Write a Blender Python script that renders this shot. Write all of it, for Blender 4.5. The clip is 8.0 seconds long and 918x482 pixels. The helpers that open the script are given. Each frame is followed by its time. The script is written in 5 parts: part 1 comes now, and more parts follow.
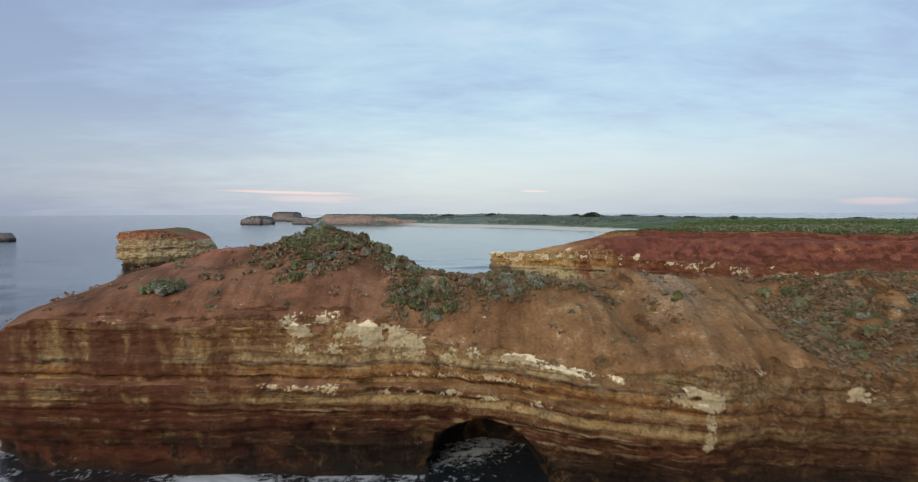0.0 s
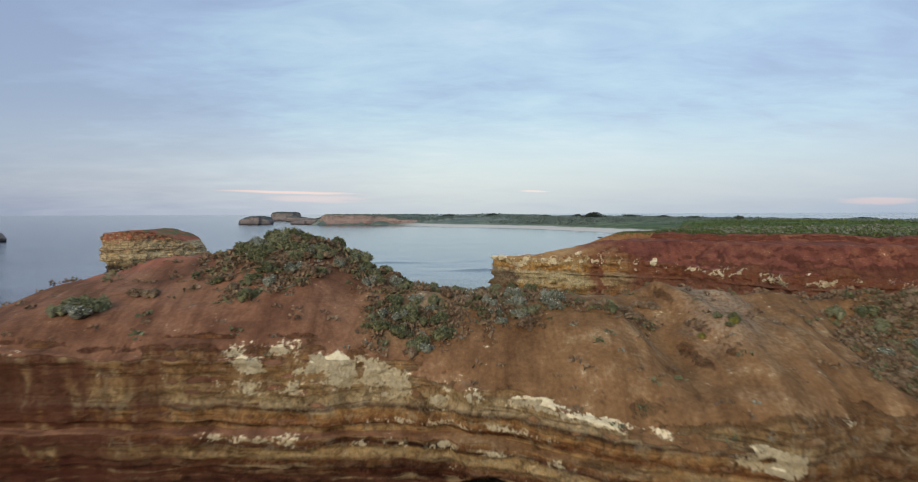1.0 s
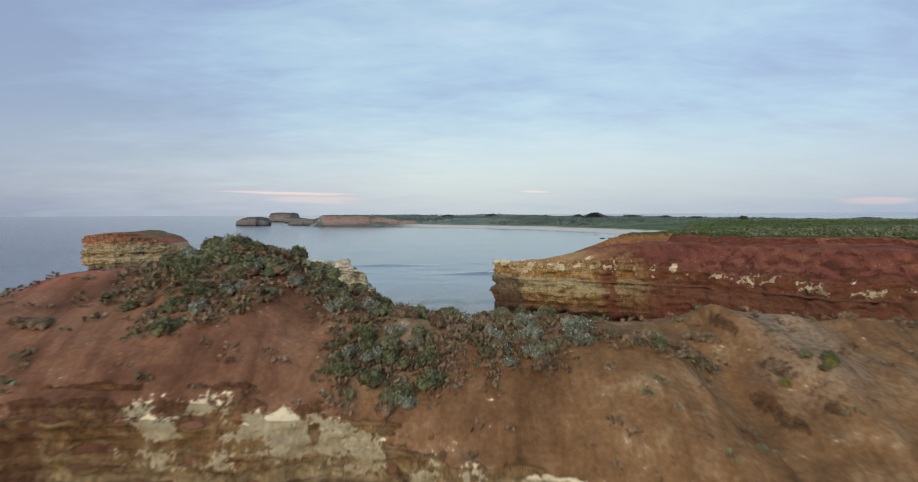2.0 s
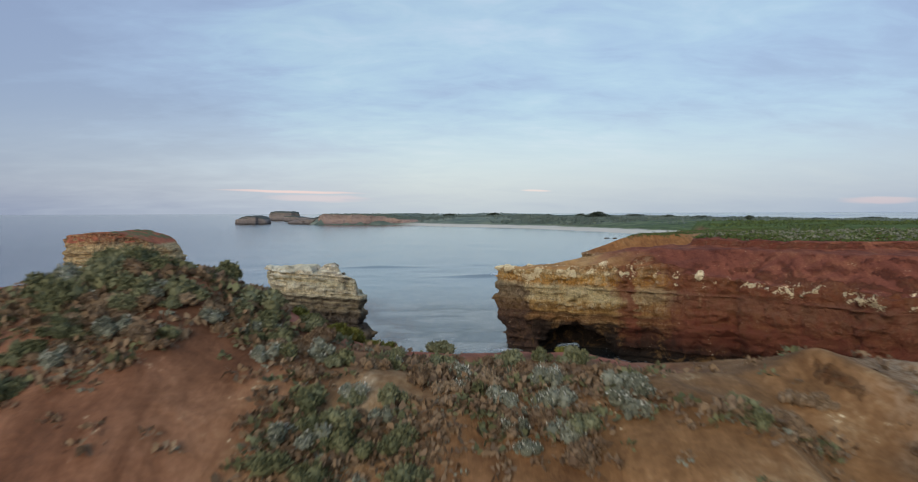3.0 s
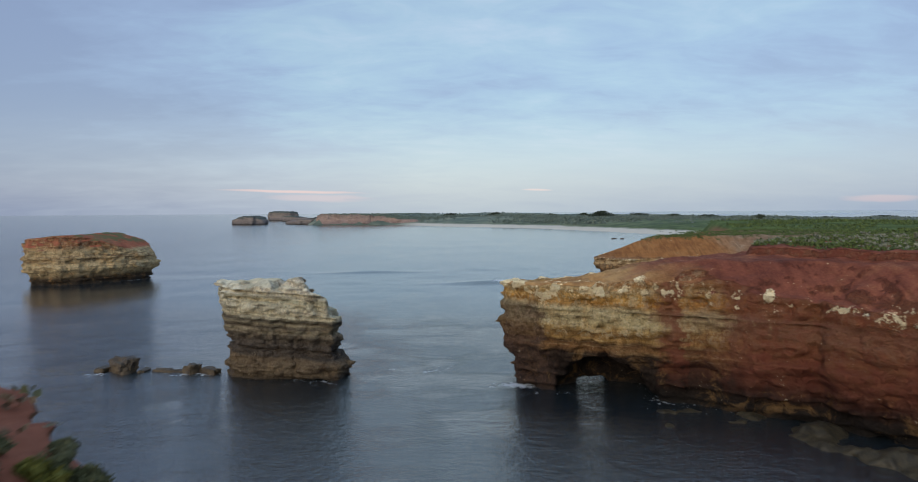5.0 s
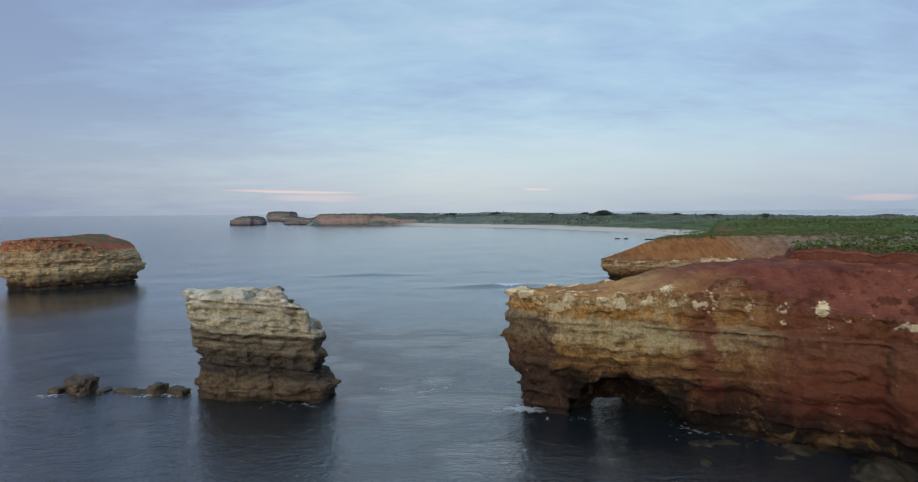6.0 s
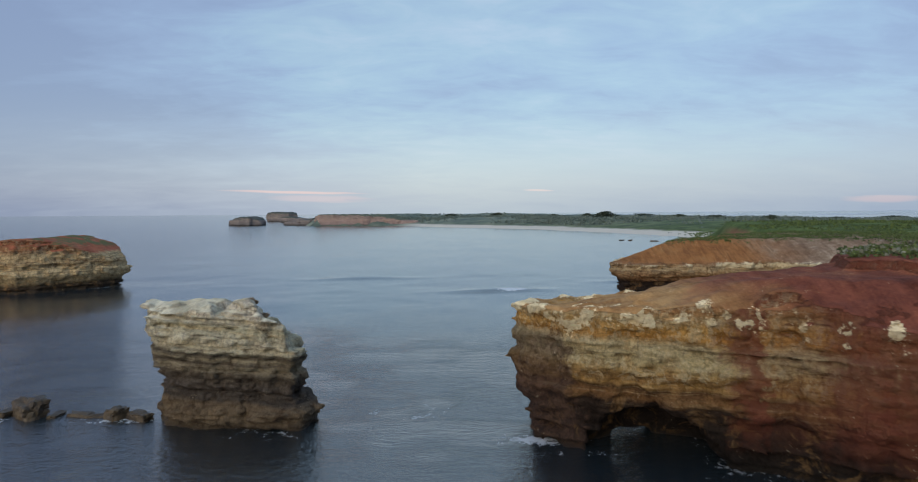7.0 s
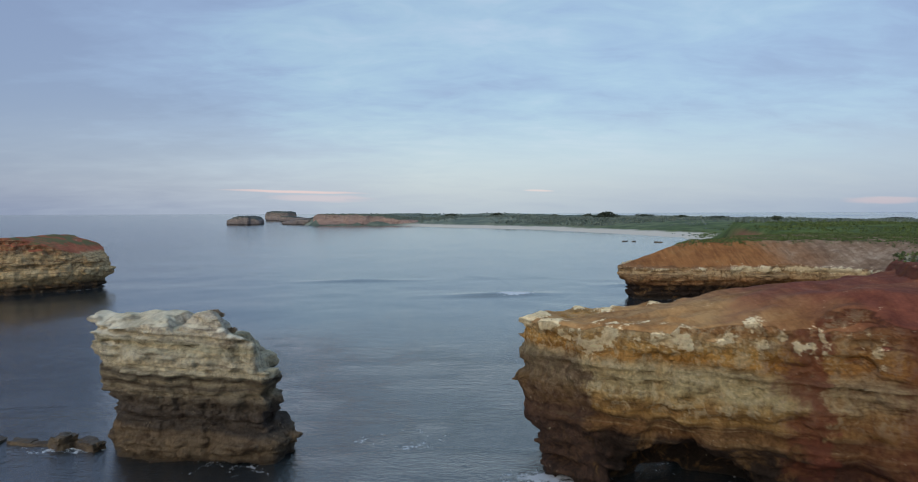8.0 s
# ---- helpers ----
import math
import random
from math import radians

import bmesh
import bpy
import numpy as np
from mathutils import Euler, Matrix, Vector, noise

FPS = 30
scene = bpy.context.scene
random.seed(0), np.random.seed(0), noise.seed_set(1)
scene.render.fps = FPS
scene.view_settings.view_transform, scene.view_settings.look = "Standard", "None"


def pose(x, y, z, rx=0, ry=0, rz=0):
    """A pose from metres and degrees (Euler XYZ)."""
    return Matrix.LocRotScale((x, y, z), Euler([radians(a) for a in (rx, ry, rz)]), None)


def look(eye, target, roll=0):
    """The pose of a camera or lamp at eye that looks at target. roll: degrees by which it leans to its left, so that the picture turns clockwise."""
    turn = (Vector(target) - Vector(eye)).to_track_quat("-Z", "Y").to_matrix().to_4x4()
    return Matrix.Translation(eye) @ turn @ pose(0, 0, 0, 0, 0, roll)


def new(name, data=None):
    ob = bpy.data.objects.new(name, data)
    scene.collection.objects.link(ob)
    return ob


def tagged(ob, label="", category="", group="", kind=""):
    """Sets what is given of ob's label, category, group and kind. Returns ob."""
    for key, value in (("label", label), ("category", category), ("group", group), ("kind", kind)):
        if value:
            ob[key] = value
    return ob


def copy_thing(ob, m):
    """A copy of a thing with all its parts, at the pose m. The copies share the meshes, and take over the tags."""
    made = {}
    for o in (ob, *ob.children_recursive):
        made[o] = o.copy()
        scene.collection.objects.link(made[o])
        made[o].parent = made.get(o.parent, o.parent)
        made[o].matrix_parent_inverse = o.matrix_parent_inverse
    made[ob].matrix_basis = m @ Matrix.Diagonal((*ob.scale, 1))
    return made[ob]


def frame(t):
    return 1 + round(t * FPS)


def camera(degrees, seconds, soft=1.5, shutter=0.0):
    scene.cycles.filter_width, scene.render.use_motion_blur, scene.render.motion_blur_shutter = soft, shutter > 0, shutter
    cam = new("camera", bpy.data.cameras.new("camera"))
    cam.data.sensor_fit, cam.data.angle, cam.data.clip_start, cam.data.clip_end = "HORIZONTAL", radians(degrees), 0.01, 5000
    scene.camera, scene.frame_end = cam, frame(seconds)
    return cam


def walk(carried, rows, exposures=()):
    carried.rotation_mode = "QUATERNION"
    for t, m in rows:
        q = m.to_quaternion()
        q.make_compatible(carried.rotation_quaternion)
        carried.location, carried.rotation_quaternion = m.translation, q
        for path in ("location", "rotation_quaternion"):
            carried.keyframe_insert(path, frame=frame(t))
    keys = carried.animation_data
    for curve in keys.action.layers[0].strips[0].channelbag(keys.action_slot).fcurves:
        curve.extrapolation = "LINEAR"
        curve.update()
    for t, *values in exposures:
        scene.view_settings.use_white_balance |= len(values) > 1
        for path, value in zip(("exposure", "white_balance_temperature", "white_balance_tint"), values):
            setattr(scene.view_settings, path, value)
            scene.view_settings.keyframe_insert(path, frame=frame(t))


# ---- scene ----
cam = camera(67.0, 8.0, soft=1.05, shutter=0.7)
PATH = [
    (0, (-0.014, -0.015, 25.054), (-0.02, 1.983, 24.966), -0.2),
    (0.5, (0.176, 6.87, 25.027), (0.167, 8.868, 24.939), -0.2),
    (1, (0.311, 13.697, 25.037), (0.303, 15.695, 24.949), -0.2),
    (1.5, (0.443, 20.477, 25.045), (0.434, 22.475, 24.958), -0.1),
    (1.7, (0.495, 23.17, 25.054), (0.489, 25.168, 24.968), -0.3),
    (3, (0.957, 40.52, 25.221), (0.945, 42.518, 25.131), -0.2),
    (3.5, (1.04, 46.975, 25.318), (1.028, 48.973, 25.228), -0.3),
    (4, (1.265, 53.311, 25.4), (1.252, 55.309, 25.311), -0.3),
    (4.5, (1.458, 59.521, 25.428), (1.443, 61.519, 25.337), -0.3),
    (6, (1.66, 77.844, 25.321), (1.643, 79.842, 25.229), -0.5),
    (6.5, (1.662, 83.772, 25.314), (1.644, 85.769, 25.223), -0.4),
    (7, (1.688, 89.568, 25.307), (1.668, 91.565, 25.217), -0.4),
    (7.5, (1.701, 95.2, 25.253), (1.681, 97.198, 25.163), -0.3),
    (8, (1.665, 100.756, 25.143), (1.645, 102.754, 25.053), -0.2),
]
walk(cam, [(t, look(eye, target, roll)) for t, eye, target, roll in PATH], [(0, 0.1, 6800, 10), (1.5, 0.04, 6750, 10), (4, -0.05, 6550, 10), (8, -0.14, 6400, 10)])

# ---- world, sun and large light ----
def rgb(r, g, b):
    """Linear colour from display values 0..255."""
    return tuple(((c / 255) / 12.92 if c <= 10 else ((c / 255 + 0.055) / 1.055) ** 2.4) for c in (r, g, b)) + (1.0,)


class Tree:
    """A short way to write node trees."""

    def __init__(self, owner):
        owner.use_nodes = True
        self.t = owner.node_tree
        self.t.nodes.clear()

    def node(self, kind, **sockets):
        n = self.t.nodes.new(kind)
        return n

    def put(self, socket, value):
        if isinstance(value, bpy.types.NodeSocket):
            self.t.links.new(value, socket)
        elif value is not None:
            socket.default_value = value

    def math(self, op, a, b=None, c=None, clamp=False):
        n = self.t.nodes.new("ShaderNodeMath")
        n.operation, n.use_clamp = op, clamp
        for s, v in zip(n.inputs, (a, b, c)):
            self.put(s, v)
        return n.outputs[0]

    def vmath(self, op, a, b=None):
        n = self.t.nodes.new("ShaderNodeVectorMath")
        n.operation = op
        self.put(n.inputs[0], a)
        self.put(n.inputs[1], b)
        return n.outputs[0]

    def split(self, v):
        n = self.t.nodes.new("ShaderNodeSeparateXYZ")
        self.put(n.inputs[0], v)
        return n.outputs

    def join(self, x, y, z):
        n = self.t.nodes.new("ShaderNodeCombineXYZ")
        for s, v in zip(n.inputs, (x, y, z)):
            self.put(s, v)
        return n.outputs[0]

    def noise(self, vec, scale, detail=3.0, rough=0.55, warp=0.0):
        n = self.t.nodes.new("ShaderNodeTexNoise")
        self.put(n.inputs["Vector"], vec)
        n.inputs["Scale"].default_value = scale
        n.inputs["Detail"].default_value = detail
        n.inputs["Roughness"].default_value = rough
        n.inputs["Distortion"].default_value = warp
        return n.outputs["Fac"]

    def ramp(self, fac, stops, ease="LINEAR"):
        n = self.t.nodes.new("ShaderNodeValToRGB")
        n.color_ramp.interpolation = ease
        e = n.color_ramp.elements
        while len(e) > 1:
            e.remove(e[0])
        e[0].position, e[0].color = stops[0]
        for p, c in stops[1:]:
            e.new(p).color = c
        self.put(n.inputs[0], fac)
        return n.outputs[0]

    def step(self, fac, low, high):
        n = self.t.nodes.new("ShaderNodeMapRange")
        n.interpolation_type = "SMOOTHSTEP"
        self.put(n.inputs[0], fac)
        self.put(n.inputs[1], low)
        self.put(n.inputs[2], high)
        return n.outputs[0]

    def mix(self, fac, a, b, how="MIX"):
        n = self.t.nodes.new("ShaderNodeMix")
        n.data_type, n.blend_type = "RGBA", how
        self.put(n.inputs[0], fac)
        self.put(n.inputs[6], a)
        self.put(n.inputs[7], b)
        return n.outputs[2]

    def bump(self, height, strength, distance, normal=None):
        n = self.t.nodes.new("ShaderNodeBump")
        n.inputs["Strength"].default_value = strength
        n.inputs["Distance"].default_value = distance
        self.put(n.inputs["Height"], height)
        self.put(n.inputs["Normal"], normal)
        return n.outputs[0]

    def surface(self, color, rough=0.9, normal=None, spec=0.2, trans=0.0):
        n = self.t.nodes.new("ShaderNodeBsdfPrincipled")
        self.put(n.inputs["Base Color"], color)
        self.put(n.inputs["Roughness"], rough)
        self.put(n.inputs["Normal"], normal)
        self.put(n.inputs["Specular IOR Level"], spec)
        out = self.t.nodes.new("ShaderNodeOutputMaterial")
        self.t.links.new(n.outputs[0], out.inputs[0])
        return n


world = bpy.data.worlds.new("overcast_sky")
scene.world = world
w = Tree(world)
SUN_UP, SUN_TURN = radians(16), radians(205)
sky = w.node("ShaderNodeTexSky")
sky.sky_type, sky.sun_disc = "NISHITA", False
sky.sun_elevation, sky.sun_rotation = SUN_UP, SUN_TURN
sky.air_density, sky.dust_density, sky.ozone_density = 1.0, 2.0, 1.5
way = w.split(w.node("ShaderNodeTexCoord").outputs["Generated"])
high = w.math("MAXIMUM", way[2], 0.0)
deep = w.math("ADD", high, 0.17)
plan = w.join(w.math("DIVIDE", way[0], deep), w.math("DIVIDE", way[1], deep), 0.0)
# broad banks, then streaks drawn out aslant along the wind
px, py, _ = w.split(plan)
slant = w.join(w.math("ADD", w.math("MULTIPLY", px, 0.99), w.math("MULTIPLY", py, 0.12)), w.math("SUBTRACT", w.math("MULTIPLY", py, 0.99), w.math("MULTIPLY", px, 0.12)), 0.0)
banks = w.noise(w.vmath("ADD", w.vmath("MULTIPLY", slant, (0.75, 1.0, 1.0)), (1.7, 0.4, 0.0)), 1.1, 6.0, 0.55, 0.3)
streak = w.noise(w.vmath("ADD", w.vmath("MULTIPLY", slant, (0.72, 1.05, 1.0)), (3.1, 7.7, 0.0)), 2.6, 6.0, 0.58, 0.35)
wisp = w.noise(w.vmath("ADD", w.vmath("MULTIPLY", plan, (0.62, 1.2, 1.0)), (5.3, 2.2, 0.0)), 4.6, 7.0, 0.62, 1.2)
cover = w.math("ADD", w.math("MULTIPLY", banks, 0.42), w.math("ADD", w.math("MULTIPLY", streak, 0.4), w.math("MULTIPLY", wisp, 0.24)))
cover = w.math("SUBTRACT", cover, 0.03)
tilt = w.math("ADD", way[0], w.math("MULTIPLY", way[2], 0.35))
cover = w.math("ADD", cover, w.math("MULTIPLY", w.step(tilt, -0.7, 0.1), 0.14))
edge_on = w.math("ABSOLUTE", w.math("SUBTRACT", way[0], 0.06))
cover = w.math("SUBTRACT", cover, w.math("MULTIPLY", w.step(edge_on, 0.1, 0.6), 0.2))
clear_low = w.ramp(w.math("ADD", w.math("ADD", w.math("MULTIPLY", way[0], 0.85), 0.5), w.math("MULTIPLY", w.math("SUBTRACT", streak, 0.5), 0.35)), [(0.0, rgb(140, 153, 180)), (0.28, rgb(172, 184, 202)), (0.5, rgb(186, 198, 208)), (1.0, rgb(158, 173, 196))])
cloud_col = w.ramp(cover, [(0.34, rgb(124, 138, 170)), (0.48, rgb(136, 154, 185)), (0.56, rgb(145, 168, 194)), (0.64, rgb(154, 179, 198)), (0.76, rgb(174, 190, 206))])
shade = w.mix(w.step(high, 0.01, 0.16), clear_low, cloud_col)
# rifts low over the horizon where the last sun colours the cloud
side = w.math("DIVIDE", way[0], w.math("MAXIMUM", way[1], 0.05))
rise = w.math("DIVIDE", way[2], w.math("MAXIMUM", way[1], 0.05))


def rift(at, wide, up, thick, slope):
    s = w.math("DIVIDE", w.math("SUBTRACT", side, at), wide)
    r = w.math("SUBTRACT", w.math("SUBTRACT", rise, up), w.math("MULTIPLY", w.math("SUBTRACT", side, at), slope))
    r = w.math("DIVIDE", w.math("ADD", r, w.math("MULTIPLY", w.math("SUBTRACT", streak, 0.5), thick * 2.0)), thick)
    d = w.math("ADD", w.math("MULTIPLY", s, s), w.math("MULTIPLY", r, r))
    return w.math("SUBTRACT", 1.0, w.step(d, 0.05, 1.0))


warm = w.mix(w.math("MULTIPLY", rift(-0.25, 0.12, 0.0268, 0.0026, -0.03), 0.55), shade, rgb(250, 208, 200))
warm = w.mix(w.math("MULTIPLY", rift(-0.21, 0.09, 0.017, 0.006, -0.02), 0.35), warm, rgb(236, 205, 205))
warm = w.mix(w.math("MULTIPLY", rift(0.105, 0.026, 0.0275, 0.0018, -0.03), 0.55), warm, rgb(240, 212, 208))
warm = w.mix(w.math("MULTIPLY", rift(0.6, 0.07, 0.012, 0.006, 0.0), 0.35), warm, rgb(236, 198, 196))
back = w.node("ShaderNodeBackground")
w.put(back.inputs[0], warm)
back.inputs[1].default_value = 1.0
veil = w.node("ShaderNodeBackground")
w.put(veil.inputs[0], sky.outputs[0])
veil.inputs[1].default_value = 0.05
both = w.node("ShaderNodeAddShader")
w.t.links.new(back.outputs[0], both.inputs[0])
w.t.links.new(veil.outputs[0], both.inputs[1])
w.t.links.new(both.outputs[0], w.node("ShaderNodeOutputWorld").inputs[0])

sun_data = bpy.data.lights.new("sun", "SUN")
sun_data.energy, sun_data.angle, sun_data.color = 1.15, radians(25), (1.0, 0.93, 0.86)
sun = new("sun", sun_data)
sun.matrix_world = look((-60, -90, 70), (0, 60, 5))

# ---- materials ----


def geo(m):
    g = m.node("ShaderNodeNewGeometry")
    return g.outputs["Position"], m.split(g.outputs["Position"]), m.split(g.outputs["Normal"])


def rock_material(name, beds, soils, wash, wash_span, dip=(0.0, 0.0), top=24.0, soil_low=0.42, grass=None, wash_cut=0.40, wash_low=(4.0, 9.0), soil_from=9.0, lines=1.0, base=(3.0, 6.5), mottle=0.25, rust=1.0, wander=(1.8, 1.0), sag=0.0, dull=0.75, red_behind=None, gain=1.22, west_shade=None, pale_fan=None, fade=None, sat=0.94):
    """Bedded rock: beds by height, soil where the ground lies flatter, earth washed down the face."""
    mat = bpy.data.materials.new(name)
    m = Tree(mat)
    pos, p, n = geo(m)
    big = m.noise(pos, 0.11, 3.0)
    mid = m.noise(pos, 0.55, 4.0)
    fine = m.noise(pos, 3.2, 5.0, 0.65)
    z = m.math("ADD", p[2], m.math("ADD", m.math("MULTIPLY", p[0], dip[0]), m.math("MULTIPLY", p[1], dip[1])))
    if sag:
        z = m.math("ADD", z, m.math("MULTIPLY", m.math("MAXIMUM", m.math("SUBTRACT", p[0], 2.0), 0.0), sag))
    zz = m.math("ADD", z, m.math("MULTIPLY", m.math("SUBTRACT", big, 0.5), wander[0]))
    zz = m.math("ADD", zz, m.math("MULTIPLY", m.math("SUBTRACT", mid, 0.5), wander[1]))
    col = m.ramp(m.math("DIVIDE", zz, top), [(h / top, c) for h, c in beds])
    thin = m.noise(m.join(m.math("MULTIPLY", p[0], 0.10), m.math("MULTIPLY", p[1], 0.10), m.math("MULTIPLY", zz, 1.5)), 1.0, 5.0, 0.7)
    above = m.math("MULTIPLY", m.step(zz, base[0], base[1]), lines)
    col = m.mix(m.math("MULTIPLY", m.step(thin, 0.48, 0.32), m.math("ADD", 0.3, m.math("MULTIPLY", above, 0.5))), col, m.mix(1.0, col, rgb(132, 110, 96), "MULTIPLY"))
    col = m.mix(m.math("MULTIPLY", m.step(thin, 0.55, 0.68), m.math("MULTIPLY", above, 0.75)), col, m.mix(0.6, col, rgb(214, 190, 142)))
    level = m.math("ADD", z, m.math("MULTIPLY", m.math("SUBTRACT", big, 0.5), 1.2))
    ledge = m.noise(m.join(m.math("MULTIPLY", p[0], 0.05), m.math("MULTIPLY", p[1], 0.05), m.math("MULTIPLY", level, 2.3)), 1.0, 3.0, 0.6)
    patchy = m.math("MULTIPLY", m.step(mid, 0.36, 0.56), above)
    col = m.mix(m.math("MULTIPLY", m.math("MULTIPLY", m.step(ledge, 0.56, 0.61), patchy), 0.8), col, m.mix(0.75, col, rgb(222, 196, 142)))
    col = m.mix(m.math("MULTIPLY", m.step(ledge, 0.44, 0.39), m.math("MULTIPLY", above, 0.55)), col, m.mix(1.0, col, rgb(140, 118, 100), "MULTIPLY"))
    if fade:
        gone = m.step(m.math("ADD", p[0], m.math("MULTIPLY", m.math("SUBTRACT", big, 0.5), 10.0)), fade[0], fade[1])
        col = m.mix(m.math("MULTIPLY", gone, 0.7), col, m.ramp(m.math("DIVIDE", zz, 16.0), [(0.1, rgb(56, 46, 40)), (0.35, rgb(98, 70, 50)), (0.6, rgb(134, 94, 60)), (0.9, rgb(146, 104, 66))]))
    pits = m.noise(pos, 1.5, 7.0, 0.72, 0.6)
    stain = m.noise(pos, 0.32, 5.0, 0.65, 0.8)
    col = m.mix(m.math("MULTIPLY", m.step(stain, 0.52, 0.66), 0.5 * rust), col, m.mix(0.65, col, rgb(196, 150, 88)))
    col = m.mix(m.math("MULTIPLY", m.step(stain, 0.46, 0.34), 0.55), col, m.mix(1.0, col, rgb(150, 128, 114), "MULTIPLY"))
    col = m.mix(dull, col, m.ramp(pits, [(0.3, rgb(92, 82, 74)), (0.42, rgb(196, 188, 180)), (0.49, rgb(255, 252, 248)), (0.7, rgb(255, 255, 255))]), "MULTIPLY")
    flute = m.noise(m.join(m.math("MULTIPLY", p[0], 1.1), m.math("MULTIPLY", p[1], 1.1), m.math("MULTIPLY", p[2], 0.3)), 1.0, 6.0, 0.68, 0.7)
    col = m.mix(0.7, col, m.ramp(flute, [(0.32, rgb(150, 138, 126)), (0.46, rgb(236, 232, 228)), (0.56, rgb(255, 255, 255)), (0.72, rgb(255, 250, 240))]), "MULTIPLY")
    crust = m.noise(pos, 1.1, 7.0, 0.75, 0.4)
    col = m.mix(m.math("MULTIPLY", m.math("MULTIPLY", m.step(crust, 0.5, 0.57), m.step(zz, base[1], base[1] + 2.0)), mottle), col, m.mix(0.8, col, rgb(232, 216, 172)))
    grains = m.ramp(fine, [(0.28, rgb(140, 132, 124)), (0.5, rgb(225, 222, 218)), (0.75, rgb(255, 255, 255))])
    col = m.mix(0.6, col, grains, "MULTIPLY")
    pale = m.node("ShaderNodeAttribute")
    pale.attribute_name = "pale"
    chalk = m.step(m.math("ADD", pale.outputs["Fac"], m.math("ADD", m.math("MULTIPLY", m.math("SUBTRACT", fine, 0.5), 1.6), m.math("MULTIPLY", m.math("SUBTRACT", mid, 0.5), 1.2))), 0.34, 0.58)
    white = m.ramp(m.math("ADD", m.math("MULTIPLY", fine, 0.6), m.math("MULTIPLY", mid, 0.4)), [(0.33, rgb(150, 128, 98)), (0.42, rgb(214, 190, 142)), (0.58, rgb(238, 220, 176))])
    # streaks of earth run down from the soil above
    run = m.noise(m.join(m.math("MULTIPLY", p[0], 0.42), m.math("MULTIPLY", p[1], 0.42), m.math("MULTIPLY", p[2], 0.07)), 1.0, 4.0, 0.6)
    if len(wash_span) == 2:
        reach = m.step(m.math("ADD", p[0], m.math("MULTIPLY", m.math("SUBTRACT", big, 0.5), 16.0)), wash_span[0], wash_span[1])
    else:
        lean = m.math("ADD", p[0], m.math("ADD", m.math("MULTIPLY", m.math("SUBTRACT", m.math("ADD", m.math("MULTIPLY", mid, 0.6), m.math("MULTIPLY", crust, 0.4)), 0.5), 9.0), m.math("MULTIPLY", p[2], 0.12)))
        reach = m.ramp(m.math("DIVIDE", lean, 50.0), [(x / 50.0, (v, v, v, 1)) for x, v in wash_span])
    run = m.math("MULTIPLY", m.step(run, wash_cut, wash_cut + 0.22), m.math("MULTIPLY", reach, 0.88))
    run = m.math("MULTIPLY", run, m.step(m.math("ADD", p[2], m.math("MULTIPLY", mid, 3.0)), wash_low[0], wash_low[1]))
    col = m.mix(run, col, m.mix(m.step(mid, 0.35, 0.65), wash, m.mix(0.5, wash, rgb(120, 74, 48))))
    # shade of the west-facing end, painted by position as darker rock
    if west_shade:
        edge = m.math("SUBTRACT", m.math("ADD", p[0], m.math("MULTIPLY", m.math("SUBTRACT", stain, 0.5), 6.0)), m.math("ADD", west_shade[0], m.math("MULTIPLY", m.math("SUBTRACT", west_shade[1], p[2]), west_shade[2])))
        in_shade = m.math("MULTIPLY", m.step(edge, 0.6, -0.6), m.step(m.math("ADD", p[2], m.math("MULTIPLY", mid, 2.0)), west_shade[1] + 2.0, west_shade[1]))
        col = m.mix(m.math("MULTIPLY", in_shade, 0.7), col, m.mix(m.step(crust, 0.4, 0.6), rgb(70, 54, 46), rgb(104, 78, 62)))
    # soil
    flat = m.math("ADD", n[2], m.math("ADD", m.math("MULTIPLY", m.math("SUBTRACT", mid, 0.5), 0.55), m.math("MULTIPLY", m.math("SUBTRACT", fine, 0.5), 0.25)))
    soil = m.ramp(m.math("ADD", m.math("MULTIPLY", big, 0.55), m.math("ADD", m.math("MULTIPLY", mid, 0.3), m.math("MULTIPLY", fine, 0.15))), soils[0])
    if len(soils) > 1:
        over = m.step(m.math("ADD", p[0], m.math("MULTIPLY", m.math("SUBTRACT", big, 0.5), 18.0)), soils[2][0], soils[2][1])
        soil2 = m.ramp(m.math("ADD", m.math("MULTIPLY", big, 0.4), m.math("ADD", m.math("MULTIPLY", mid, 0.35), m.math("MULTIPLY", fine, 0.25))), soils[1])
        if red_behind:
            behind = m.step(m.math("ADD", p[1], m.math("MULTIPLY", m.math("SUBTRACT", big, 0.5), 6.0)), red_behind[0], red_behind[1])
            over = m.math("MULTIPLY", over, m.math("SUBTRACT", 1.0, m.math("MULTIPLY", behind, m.step(p[0], 14.0, 8.0))))
            soil = m.mix(m.math("MULTIPLY", behind, 0.72), soil, m.mix(mid, rgb(148, 76, 54), rgb(182, 110, 82)))
        soil = m.mix(over, soil, soil2)
